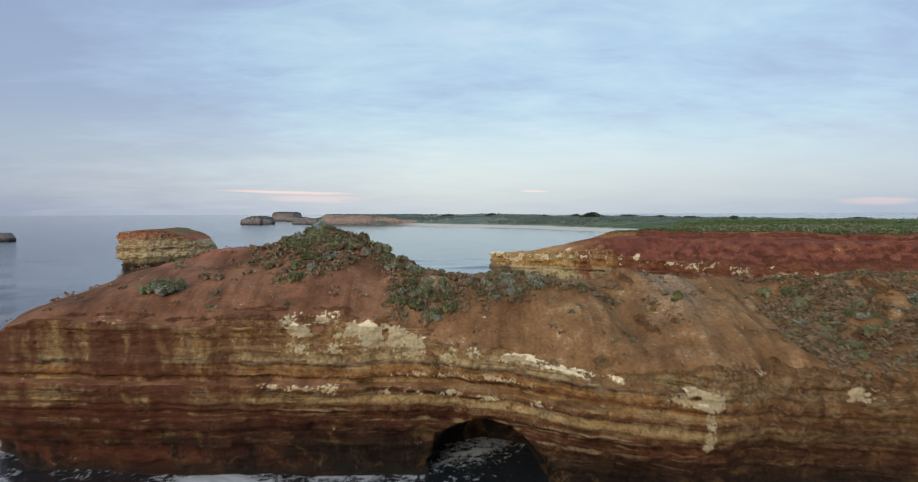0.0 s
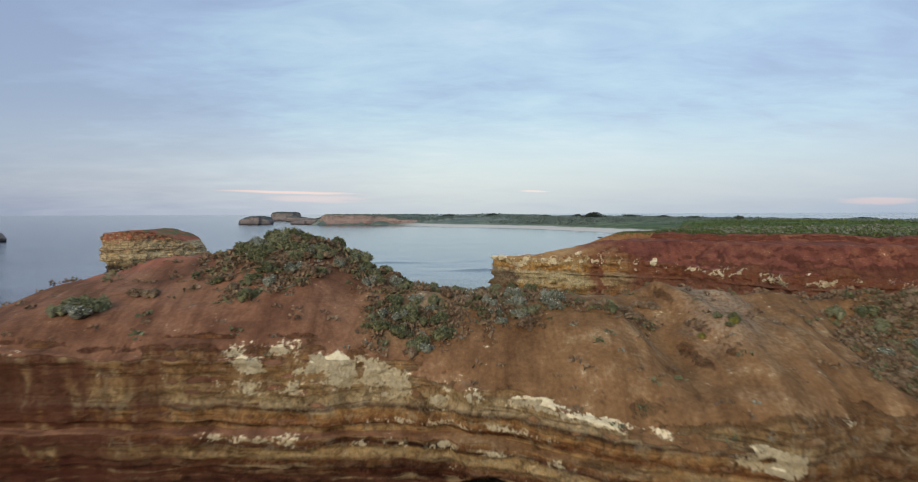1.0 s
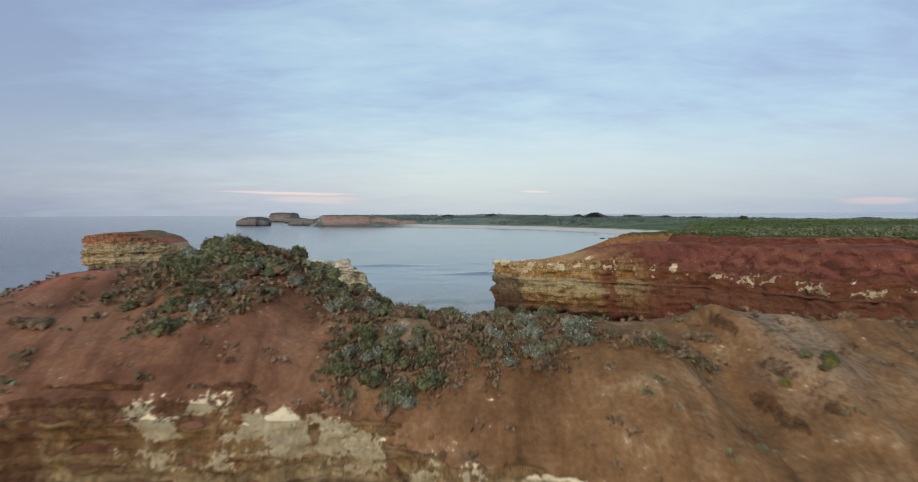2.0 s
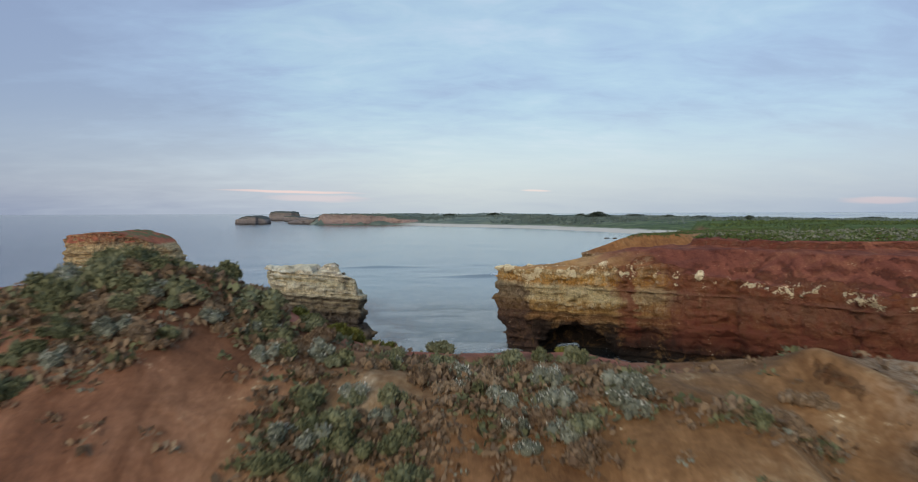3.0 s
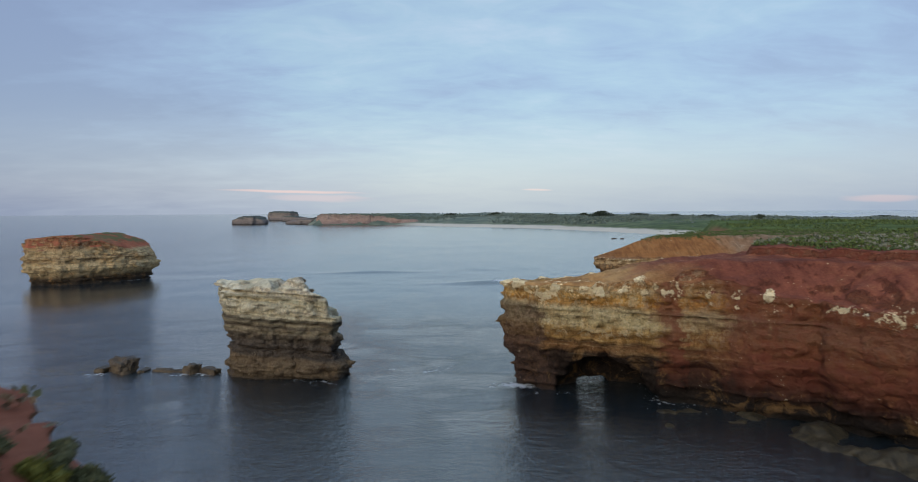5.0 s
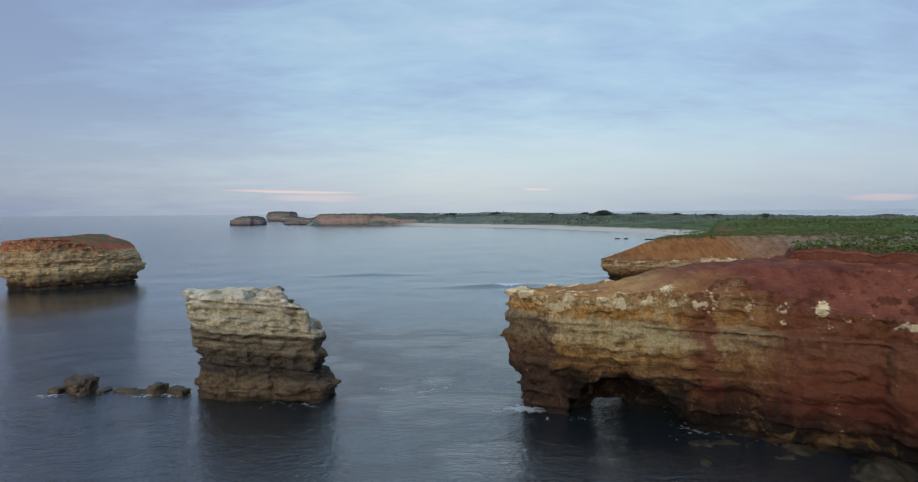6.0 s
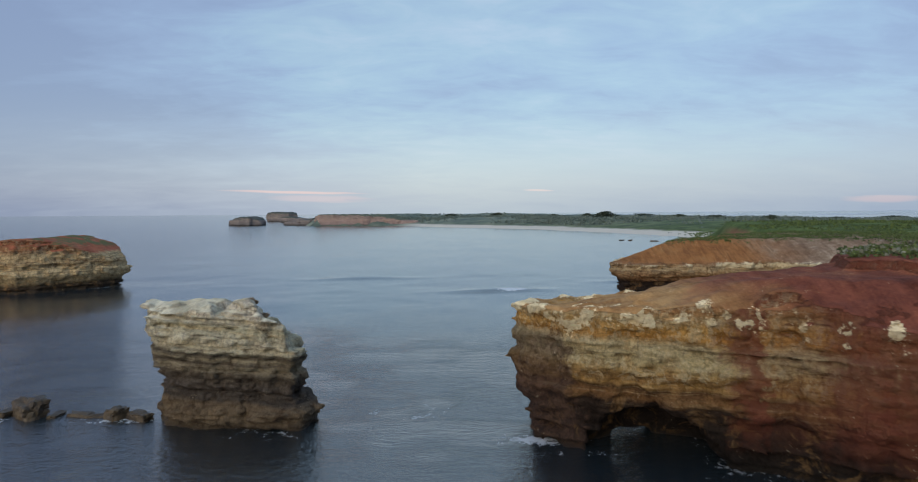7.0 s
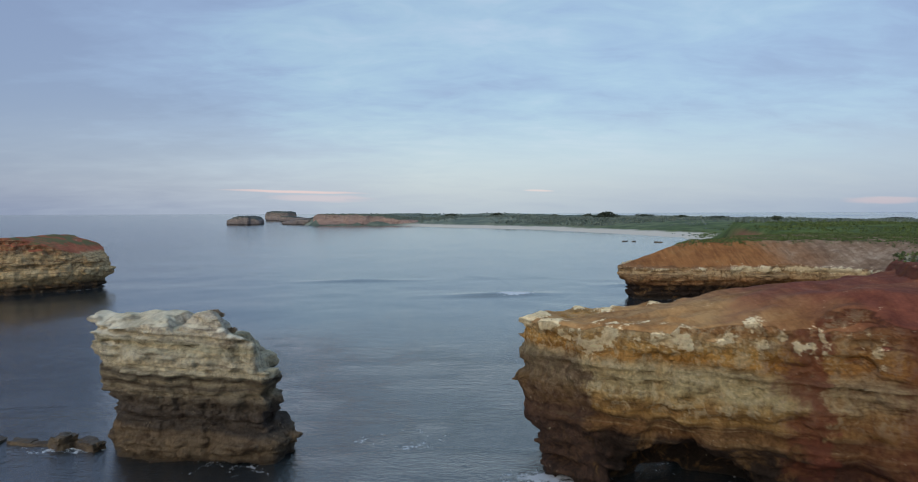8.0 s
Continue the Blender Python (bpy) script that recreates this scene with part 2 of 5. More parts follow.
    if pale_fan:
        # leached grey earth fanning down from the crest
        off = m.math("ABSOLUTE", m.math("SUBTRACT", m.math("SUBTRACT", p[0], pale_fan[0]), m.math("MULTIPLY", m.math("SUBTRACT", p[1], 62.0), 0.12)))
        fan = m.math("MULTIPLY", m.step(m.math("ADD", off, m.math("MULTIPLY", m.math("SUBTRACT", mid, 0.5), 6.0)), pale_fan[1], 0.5), m.math("MULTIPLY", m.step(fine, 0.3, 0.6), m.step(m.math("ADD", p[1], m.math("MULTIPLY", mid, 4.0)), 61.0, 67.0)))
        soil = m.mix(m.math("MULTIPLY", fan, 0.55), soil, rgb(174, 156, 130))
    rill = m.noise(m.join(m.math("MULTIPLY", p[0], 0.9), m.math("MULTIPLY", p[1], 0.16), 0.0), 1.0, 4.0, 0.6, 0.5)
    soil = m.mix(0.7, soil, m.ramp(rill, [(0.3, rgb(176, 166, 156)), (0.55, rgb(240, 238, 235)), (0.75, rgb(255, 255, 255))]), "MULTIPLY")
    soil = m.mix(0.18, soil, m.ramp(fine, [(0.3, rgb(170, 160, 150)), (0.62, rgb(255, 255, 255))]), "MULTIPLY")
    cover = m.step(flat, soil_low, soil_low + 0.26)
    cover = m.math("MULTIPLY", cover, m.step(m.math("ADD", p[2], m.math("MULTIPLY", m.math("SUBTRACT", mid, 0.5), 2.0)), soil_from - 0.7, soil_from + 0.7))
    col = m.mix(cover, col, soil)
    if grass:
        g = m.math("MULTIPLY", m.step(m.noise(pos, 0.16, 4.0, 0.6), 0.44, 0.56), m.step(n[2], 0.6, 0.85))
        col = m.mix(m.math("MULTIPLY", g, m.step(p[2], grass[0], grass[0] + 1.5)), col, m.mix(fine, grass[1], grass[2]))
    col = m.mix(m.math("MULTIPLY", chalk, 0.85), col, white)
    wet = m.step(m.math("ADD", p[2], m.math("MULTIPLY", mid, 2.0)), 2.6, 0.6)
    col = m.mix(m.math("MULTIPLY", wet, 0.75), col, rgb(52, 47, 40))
    soften = m.node("ShaderNodeHueSaturation")
    soften.inputs["Saturation"].default_value, soften.inputs["Value"].default_value = sat, gain
    m.put(soften.inputs["Color"], col)
    col = soften.outputs[0]
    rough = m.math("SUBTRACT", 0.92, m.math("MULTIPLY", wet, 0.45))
    h = m.math("ADD", m.math("MULTIPLY", fine, 0.4), m.math("ADD", m.math("MULTIPLY", thin, 0.6), m.math("MULTIPLY", mid, 0.4)))
    h = m.math("ADD", h, m.math("MULTIPLY", flute, 0.8))
    h = m.math("ADD", h, m.math("MULTIPLY", m.math("MULTIPLY", pits, 1.6), m.math("SUBTRACT", 1.0, m.math("MULTIPLY", cover, 0.75))))
    h = m.math("MULTIPLY", h, m.math("SUBTRACT", 1.0, m.math("MULTIPLY", cover, 0.75)))
    tiny = m.noise(pos, 11.0, 3.0, 0.6)
    h = m.math("ADD", h, m.math("MULTIPLY", m.math("MULTIPLY", tiny, 0.12), m.math("SUBTRACT", 1.0, cover)))
    m.surface(col, rough, m.bump(h, 1.0, 0.6), 0.15)
    return mat


def plain_material(name, a, b, scale=2.0, rough=0.9, bump=0.3, spec=0.15):
    mat = bpy.data.materials.new(name)
    m = Tree(mat)
    pos, p, n = geo(m)
    f = m.noise(pos, scale, 5.0, 0.65)
    f2 = m.noise(pos, scale * 0.17, 3.0)
    c = m.mix(m.step(m.math("ADD", m.math("MULTIPLY", f, 0.6), m.math("MULTIPLY", f2, 0.4)), 0.35, 0.65), a, b)
    m.surface(c, rough, m.bump(f, bump, 0.2 / scale), spec)
    return mat


def leaf_material(name, dark, light, tip):
    """Foliage: varies from plant to plant and from leaf to leaf."""
    mat = bpy.data.materials.new(name)
    m = Tree(mat)
    info = m.node("ShaderNodeObjectInfo").outputs["Random"]
    isle = m.node("ShaderNodeNewGeometry").outputs["Random Per Island"]
    pos, p, n = geo(m)
    patch = m.noise(pos, 0.5, 2.0)
    c = m.mix(isle, dark, light)
    c = m.mix(m.step(m.math("ADD", m.math("MULTIPLY", info, 0.4), m.math("MULTIPLY", patch, 0.6)), 0.35, 0.7), c, m.mix(0.6, c, tip))
    m.surface(c, 0.75, None, 0.25)
    return mat


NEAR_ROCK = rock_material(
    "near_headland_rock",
    # lowest beds: dark wet rock, deepened in colour for the undercut's shade
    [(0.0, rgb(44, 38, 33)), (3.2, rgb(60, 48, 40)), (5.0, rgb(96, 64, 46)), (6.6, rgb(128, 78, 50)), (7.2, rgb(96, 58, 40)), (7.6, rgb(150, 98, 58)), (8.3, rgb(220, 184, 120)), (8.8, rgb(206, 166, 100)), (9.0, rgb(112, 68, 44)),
     # the dark stop at 11.5 paints the shadow line below the cream ledge
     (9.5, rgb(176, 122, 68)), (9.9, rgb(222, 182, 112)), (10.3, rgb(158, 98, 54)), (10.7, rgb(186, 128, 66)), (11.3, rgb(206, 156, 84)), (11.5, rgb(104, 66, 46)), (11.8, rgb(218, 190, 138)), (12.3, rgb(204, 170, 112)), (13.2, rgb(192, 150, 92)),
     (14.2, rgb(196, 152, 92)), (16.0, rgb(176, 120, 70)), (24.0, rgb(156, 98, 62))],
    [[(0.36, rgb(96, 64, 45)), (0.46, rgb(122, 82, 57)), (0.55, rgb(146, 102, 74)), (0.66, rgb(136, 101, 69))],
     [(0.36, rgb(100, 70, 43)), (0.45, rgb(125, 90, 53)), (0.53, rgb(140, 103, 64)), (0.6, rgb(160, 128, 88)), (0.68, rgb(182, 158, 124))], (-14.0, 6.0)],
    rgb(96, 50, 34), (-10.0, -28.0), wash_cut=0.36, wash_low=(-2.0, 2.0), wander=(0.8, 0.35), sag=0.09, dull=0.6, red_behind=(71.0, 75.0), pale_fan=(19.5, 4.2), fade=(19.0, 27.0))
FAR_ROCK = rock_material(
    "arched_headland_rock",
    # beds below 6 m: dark wet rock, deepened for the shade inside the arch
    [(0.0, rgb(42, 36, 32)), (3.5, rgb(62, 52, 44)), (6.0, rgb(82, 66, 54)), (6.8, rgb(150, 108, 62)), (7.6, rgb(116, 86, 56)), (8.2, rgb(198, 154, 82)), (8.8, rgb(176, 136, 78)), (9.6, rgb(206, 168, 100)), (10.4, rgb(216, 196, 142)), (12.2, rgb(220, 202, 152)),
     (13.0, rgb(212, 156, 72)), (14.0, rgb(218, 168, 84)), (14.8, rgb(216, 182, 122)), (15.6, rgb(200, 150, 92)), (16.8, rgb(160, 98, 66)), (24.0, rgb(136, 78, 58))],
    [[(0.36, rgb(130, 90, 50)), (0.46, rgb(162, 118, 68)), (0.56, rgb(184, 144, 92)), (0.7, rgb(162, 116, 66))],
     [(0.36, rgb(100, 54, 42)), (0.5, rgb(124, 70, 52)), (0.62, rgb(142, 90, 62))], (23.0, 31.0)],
    rgb(126, 66, 48), ((26.6, 0.0), (28.6, 0.95), (29.8, 0.95), (30.4, 0.35), (33.4, 0.4), (36.0, 1.0)), soil_low=0.5, wash_cut=0.14, wash_low=(3.0, 7.5), soil_from=13.8, wander=(1.7, 1.1), dull=0.42, rust=1.2, sat=0.96, gain=1.28, west_shade=(11.0, 12.5, 0.25), lines=0.5, base=(4.5, 7.5), mottle=0.5, grass=(20.2, rgb(58, 64, 40), rgb(84, 84, 52)))
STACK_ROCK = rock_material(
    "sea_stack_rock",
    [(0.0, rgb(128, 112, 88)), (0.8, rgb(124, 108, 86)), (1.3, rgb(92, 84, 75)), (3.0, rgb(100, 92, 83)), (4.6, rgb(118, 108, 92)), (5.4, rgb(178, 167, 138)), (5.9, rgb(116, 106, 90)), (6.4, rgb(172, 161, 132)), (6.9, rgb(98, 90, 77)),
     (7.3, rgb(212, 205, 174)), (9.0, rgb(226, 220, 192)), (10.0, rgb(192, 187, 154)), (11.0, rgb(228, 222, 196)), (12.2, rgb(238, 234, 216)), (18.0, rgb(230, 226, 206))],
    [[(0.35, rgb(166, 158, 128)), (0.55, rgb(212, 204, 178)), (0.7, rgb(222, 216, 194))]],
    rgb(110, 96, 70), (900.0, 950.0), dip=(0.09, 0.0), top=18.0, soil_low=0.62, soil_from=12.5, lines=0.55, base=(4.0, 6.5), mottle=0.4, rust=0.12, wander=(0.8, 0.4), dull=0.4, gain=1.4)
ISLAND_ROCK = rock_material(
    "island_rock",
    [(0.0, rgb(54, 48, 42)), (2.2, rgb(70, 60, 48)), (4.0, rgb(186, 166, 124)), (6.5, rgb(206, 186, 142)), (9.0, rgb(160, 136, 98)), (11.5, rgb(200, 178, 134)),
     (13.5, rgb(156, 110, 72)), (18.0, rgb(140, 80, 56))],
    [[(0.36, rgb(120, 62, 44)), (0.52, rgb(148, 84, 56)), (0.66, rgb(110, 92, 62))]],
    rgb(132, 74, 50), (900.0, 950.0), top=18.0, gain=1.6, dull=0.5, soil_low=0.3, soil_from=12.0, grass=(13.0, rgb(70, 72, 46), rgb(96, 92, 58)))
POINT_ROCK = rock_material(
    "bay_point_rock",
    [(0.0, rgb(54, 46, 40)), (3.5, rgb(66, 54, 46)), (5.5, rgb(170, 122, 72)), (7.5, rgb(206, 180, 134)), (9.0, rgb(186, 148, 104)), (10.5, rgb(156, 112, 80)), (18.0, rgb(148, 106, 76))],
    [[(0.36, rgb(134, 86, 42)), (0.52, rgb(158, 106, 54)), (0.66, rgb(148, 110, 64))],
     [(0.36, rgb(112, 90, 72)), (0.5, rgb(136, 112, 90)), (0.62, rgb(164, 144, 122))], (80.0, 104.0)],
    rgb(140, 92, 66), (900.0, 950.0), top=18.0, soil_low=0.36, grass=(15.2, rgb(64, 70, 44), rgb(92, 90, 56)))
SHELF_STONE = plain_material("olive_brown_stone", rgb(44, 40, 32), rgb(84, 74, 53), 1.0, 0.6, 0.8, 0.4)
WET_STONE = plain_material("wet_brown_stone", rgb(54, 46, 38), rgb(96, 82, 60), 1.4, 0.55, 0.8, 0.4)
TIPS = leaf_material("highlight_leaf_tips", rgb(148, 149, 132), rgb(200, 200, 184), rgb(216, 214, 202))
SILVER = leaf_material("silver_foliage", rgb(82, 84, 68), rgb(130, 132, 112), rgb(152, 154, 136))
GREEN = leaf_material("green_foliage", rgb(76, 80, 54), rgb(122, 122, 86), rgb(142, 142, 110))
LIME = leaf_material("lime_foliage", rgb(88, 90, 42), rgb(130, 127, 58), rgb(146, 140, 70))
BROWN = leaf_material("dry_foliage", rgb(100, 80, 62), rgb(146, 122, 94), rgb(160, 142, 116))
TWIG = plain_material("dark_twig", rgb(42, 36, 30), rgb(70, 60, 48), 6.0)
HEATH = leaf_material("heath_foliage", rgb(62, 74, 44), rgb(104, 120, 66), rgb(118, 136, 76))
# distant foliage, with the haze mixed into its grey-green
HAZED_WOOD = leaf_material("hazed_wood_foliage", rgb(82, 96, 92), rgb(106, 119, 110), rgb(118, 129, 116))


def ground_material():
    """Mainland: pale sand low by the water, heath and pasture above, greyed by painted haze far off."""
    mat = bpy.data.materials.new("mainland_ground")
    m = Tree(mat)
    pos, p, n = geo(m)
    big, mid, fine = m.noise(pos, 0.006, 4.0), m.noise(pos, 0.05, 5.0, 0.6), m.noise(pos, 0.7, 4.0, 0.6)
    green = m.ramp(m.math("ADD", m.math("MULTIPLY", mid, 0.7), m.math("MULTIPLY", fine, 0.3)),
                   [(0.34, rgb(62, 72, 44)), (0.48, rgb(84, 100, 54)), (0.6, rgb(104, 120, 66)), (0.74, rgb(124, 130, 86))])
    # haze put into the colour: the land pales to grey-green with distance
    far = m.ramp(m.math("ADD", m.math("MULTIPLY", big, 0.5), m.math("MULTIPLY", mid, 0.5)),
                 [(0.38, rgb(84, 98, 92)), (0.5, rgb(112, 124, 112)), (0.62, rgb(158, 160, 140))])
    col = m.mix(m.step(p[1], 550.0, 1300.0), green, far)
    low = m.math("ADD", p[2], m.math("ADD", m.math("MULTIPLY", m.math("SUBTRACT", mid, 0.5), 3.0), m.math("MULTIPLY", m.math("SUBTRACT", fine, 0.5), 1.5)))
    col = m.mix(m.math("MULTIPLY", m.step(low, 4.2, 2.6), m.math("MULTIPLY", m.step(p[0], 340.0, 250.0), m.step(p[0], -120.0, -60.0))), col, m.mix(fine, rgb(206, 198, 182), rgb(226, 220, 206)))
    earth = m.math("MULTIPLY", m.step(n[2], 0.86, 0.62), m.math("MAXIMUM", m.step(p[1], 520.0, 420.0), m.step(p[0], -110.0, -130.0)))
    col = m.mix(earth, col, m.mix(mid, rgb(140, 84, 64), rgb(176, 128, 98)))
    m.surface(col, 0.95, m.bump(m.math("ADD", mid, m.math("MULTIPLY", fine, 0.4)), 0.5, 1.0), 0.1)
    return mat


def sea_material():
    mat = bpy.data.materials.new("sea_water")
    m = Tree(mat)
    pos, p, n = geo(m)
    swell = m.noise(m.vmath("MULTIPLY", pos, (0.08, 0.12, 0.0)), 1.0, 3.0, 0.5, 0.6)
    chop = m.noise(m.vmath("MULTIPLY", pos, (0.34, 0.66, 0.0)), 1.0, 4.0, 0.62, 0.8)
    ripple = m.noise(m.vmath("MULTIPLY", pos, (1.6, 2.8, 0.0)), 1.0, 3.0, 0.6)
    h = m.math("ADD", m.math("MULTIPLY", swell, 0.35), m.math("ADD", m.math("MULTIPLY", chop, 0.6), m.math("MULTIPLY", ripple, 0.42)))
    # the bay lies calm, the water among the rocks is ruffled
    calm = m.noise(pos, 0.02, 2.0)
    ruffled = m.step(m.math("ADD", p[1], m.math("MULTIPLY", m.math("SUBTRACT", calm, 0.5), 90.0)), 270.0, 175.0)
    open_sea = m.math("MULTIPLY", m.step(m.math("ADD", p[0], m.math("MULTIPLY", m.math("SUBTRACT", calm, 0.5), 120.0)), -80.0, -260.0), 0.4)
    ruffled = m.math("MAXIMUM", ruffled, open_sea)
    lee = m.node("ShaderNodeAttribute")
    lee.attribute_name = "shelter"
    ruffled = m.math("MULTIPLY", ruffled, m.math("SUBTRACT", 1.0, m.math("MULTIPLY", lee.outputs["Fac"], 0.6)))
    h = m.math("MULTIPLY", h, m.math("ADD", 0.13, m.math("MULTIPLY", ruffled, 0.85)))
    h = m.math("ADD", h, m.math("MULTIPLY", m.math("MAXIMUM", m.math("SUBTRACT", p[1], 185.0), 0.0), 0.045))
    tag = m.node("ShaderNodeAttribute")
    tag.attribute_name = "foam"
    lace = m.noise(pos, 0.55, 6.0, 0.68, 1.4)
    lace2 = m.noise(pos, 2.2, 4.0, 0.7, 0.8)
    f = m.math("ADD", m.math("MULTIPLY", lace, 0.65), m.math("MULTIPLY", lace2, 0.35))
    foam = m.step(m.math("ADD", f, m.math("MULTIPLY", tag.outputs["Fac"], 0.30)), 0.66, 0.80)
    patch = m.noise(pos, 0.03, 3.0)
    deep_col = m.mix(patch, rgb(32, 41, 46), rgb(40, 50, 56))
    col = m.mix(foam, deep_col, rgb(214, 220, 224))
    rough = m.math("ADD", m.math("ADD", 0.05, m.math("MULTIPLY", m.step(p[1], 190.0, 420.0), 0.05)), m.math("MULTIPLY", foam, 0.6))
    s = m.surface(col, rough, m.bump(h, 0.48, 1.0), 0.75)
    s.inputs["IOR"].default_value = 2.05
    return mat


GROUND, SEA = ground_material(), sea_material()

# ---- tools for shaping rock ----


def rough_noise(shape, cell, rng):
    """Smooth random field on a grid of that shape; cell: samples between lattice points, by axis."""
    field = rng.uniform(-1, 1, [int(s / c) + 4 for s, c in zip(shape, cell)]).astype(np.float32)
    for axis, (s, c) in enumerate(zip(shape, cell)):
        u = np.arange(s) / c + 1
        i = u.astype(int)
        f = (u - i).astype(np.float32)
        g = (f * f * (3 - 2 * f)).reshape([-1 if a == axis else 1 for a in range(len(shape))])
        field = np.take(field, i, axis) * (1 - g) + np.take(field, i + 1, axis) * g
    return field


def fbm(X, Y, size, seed, octaves=4):
    total, amount = np.zeros(X.shape), 1.0
    rng = np.random.default_rng(seed)
    for _ in range(octaves):
        lattice = rng.uniform(-1, 1, (64, 64))
        u, v = X / size + 1000.5, Y / size + 1000.5
        i, j = np.floor(u).astype(int), np.floor(v).astype(int)
        a, b = u - i, v - j
        a, b = a * a * (3 - 2 * a), b * b * (3 - 2 * b)
        g = lambda p, q: lattice[p % 64, q % 64]
        total += amount * ((g(i, j) * (1 - a) + g(i + 1, j) * a) * (1 - b) + (g(i, j + 1) * (1 - a) + g(i + 1, j + 1) * a) * b)
        amount, size = amount * 0.5, size / 2.1
    return total


def inside_by(poly, X, Y):
    """Signed distance to a closed outline, positive inside."""
    best = np.full(X.shape, 1e18, np.float64)
    odd = np.zeros(X.shape, bool)
    n = len(poly)
    for k in range(n):
        (ax, ay), (bx, by) = poly[k], poly[(k + 1) % n]
        dx, dy = bx - ax, by - ay
        t = np.clip(((X - ax) * dx + (Y - ay) * dy) / (dx * dx + dy * dy), 0, 1)
        best = np.minimum(best, (X - ax - t * dx) ** 2 + (Y - ay - t * dy) ** 2)
        if dy:
            odd ^= ((ay > Y) != (by > Y)) & (X < (Y - ay) * dx / dy + ax)
    return np.where(odd, 1, -1) * np.sqrt(best)


def mesh_of(name, verts, faces, smooth=True):
    me = bpy.data.meshes.new(name)
    k = faces.shape[1]
    me.vertices.add(len(verts))
    me.vertices.foreach_set("co", np.ascontiguousarray(verts, np.float32).ravel())
    me.loops.add(faces.size)
    me.loops.foreach_set("vertex_index", np.ascontiguousarray(faces, np.int32).ravel())
    me.polygons.add(len(faces))
    me.polygons.foreach_set("loop_start", np.arange(0, faces.size, k, dtype=np.int32))
    me.polygons.foreach_set("use_smooth", np.full(len(faces), smooth))
    me.update(calc_edges=True)
    me.validate()
    return me


def skin(f, origin, h):
    """The surface between solid (f > 0) and air, as points and four-sided faces."""
    s = f > 0
    shape = np.array(f.shape) - 1
    count = np.zeros(shape, np.int8)
    corners = [(i, j, k) for i in (0, 1) for j in (0, 1) for k in (0, 1)]
    for i, j, k in corners:
        count += s[i:i + shape[0], j:j + shape[1], k:k + shape[2]]
    ci, cj, ck = np.nonzero((count > 0) & (count < 8))
    total, hits = np.zeros((len(ci), 3)), np.zeros(len(ci))
    for a in corners:
        for axis in range(3):
            if a[axis]:
                continue
            b = list(a)
            b[axis] = 1
            fa, fb = f[ci + a[0], cj + a[1], ck + a[2]], f[ci + b[0], cj + b[1], ck + b[2]]
            cross = (fa > 0) != (fb > 0)
            t = np.where(cross, fa / np.where(cross, fa - fb, 1), 0)
            spot = np.tile(np.array(a, float), (len(ci), 1))
            spot[:, axis] = t
            total += spot * cross[:, None]
            hits += cross
    verts = (np.stack((ci, cj, ck), 1) + total / hits[:, None]) * h + np.array(origin)
    index = np.full(shape, -1, np.int32)
    index[ci, cj, ck] = np.arange(len(ci))
    faces = []
    for axis in range(3):
        u, v = (axis + 1) % 3, (axis + 2) % 3
        lo, hi = [slice(None)] * 3, [slice(None)] * 3
        lo[axis], hi[axis] = slice(0, -1), slice(1, None)
        i = np.stack(np.nonzero(s[tuple(lo)] != s[tuple(hi)]), 1)
        ok = (i[:, u] > 0) & (i[:, v] > 0) & (i[:, u] < shape[u]) & (i[:, v] < shape[v])
        i = i[ok]
        du, dv = np.eye(3, dtype=int)[u], np.eye(3, dtype=int)[v]
        quad = np.stack([index[tuple((i - a * du - b * dv).T)] for a, b in ((1, 1), (0, 1), (0, 0), (1, 0))], 1)
        flip = ~s[tuple(i.T)]
        quad[flip] = quad[flip][:, ::-1]
        faces.append(quad)
    faces = np.concatenate(faces)
    return verts, faces[(faces >= 0).all(1)]


def whole(verts, faces):
    """The largest part of a surface that hangs together, without loose crumbs."""
    mark = np.arange(len(verts))
    for _ in range(200):
        low = mark[faces].min(1)
        fresh = mark.copy()
        for k in range(4):
            np.minimum.at(fresh, faces[:, k], low)
        fresh = fresh[fresh]
        if (fresh == mark).all():
            break
        mark = fresh
    names, count = np.unique(mark, return_counts=True)
    keep = mark == names[count.argmax()]
    again = np.cumsum(keep) - 1
    return verts[keep], again[faces[keep[faces].all(1)]]


def bed_profile(rng, low, high, amount):
    """How far each bed of rock stands out, by height."""
    z, hs, vs = low, [], []
    while z < high:
        thick = rng.choice((0.25, 0.45, 0.8, 1.3)) * rng.uniform(0.8, 1.2)
        v = rng.uniform(-amount, amount)
        hs += [z + 0.05, z + thick - 0.05]
        vs += [v, v]
        z += thick
    return np.array(hs), np.array(vs)


def pieces(faces, chosen, least):
    """The chosen faces, parted into groups that hang together, the small ones left out."""
    which = np.nonzero(chosen)[0]
    if not len(which):
        return []
    q = faces[which]
    tag = np.full(faces.max() + 1, len(which), np.int64)
    mark = np.arange(len(which))
    for _ in range(400):
        for k in range(4):
            np.minimum.at(tag, q[:, k], mark)
        lower = tag[q].min(1)
        if (lower == mark).all():
            break
        mark = lower
    return [which[mark == k] for k in np.unique(mark) if (mark == k).sum() >= least]


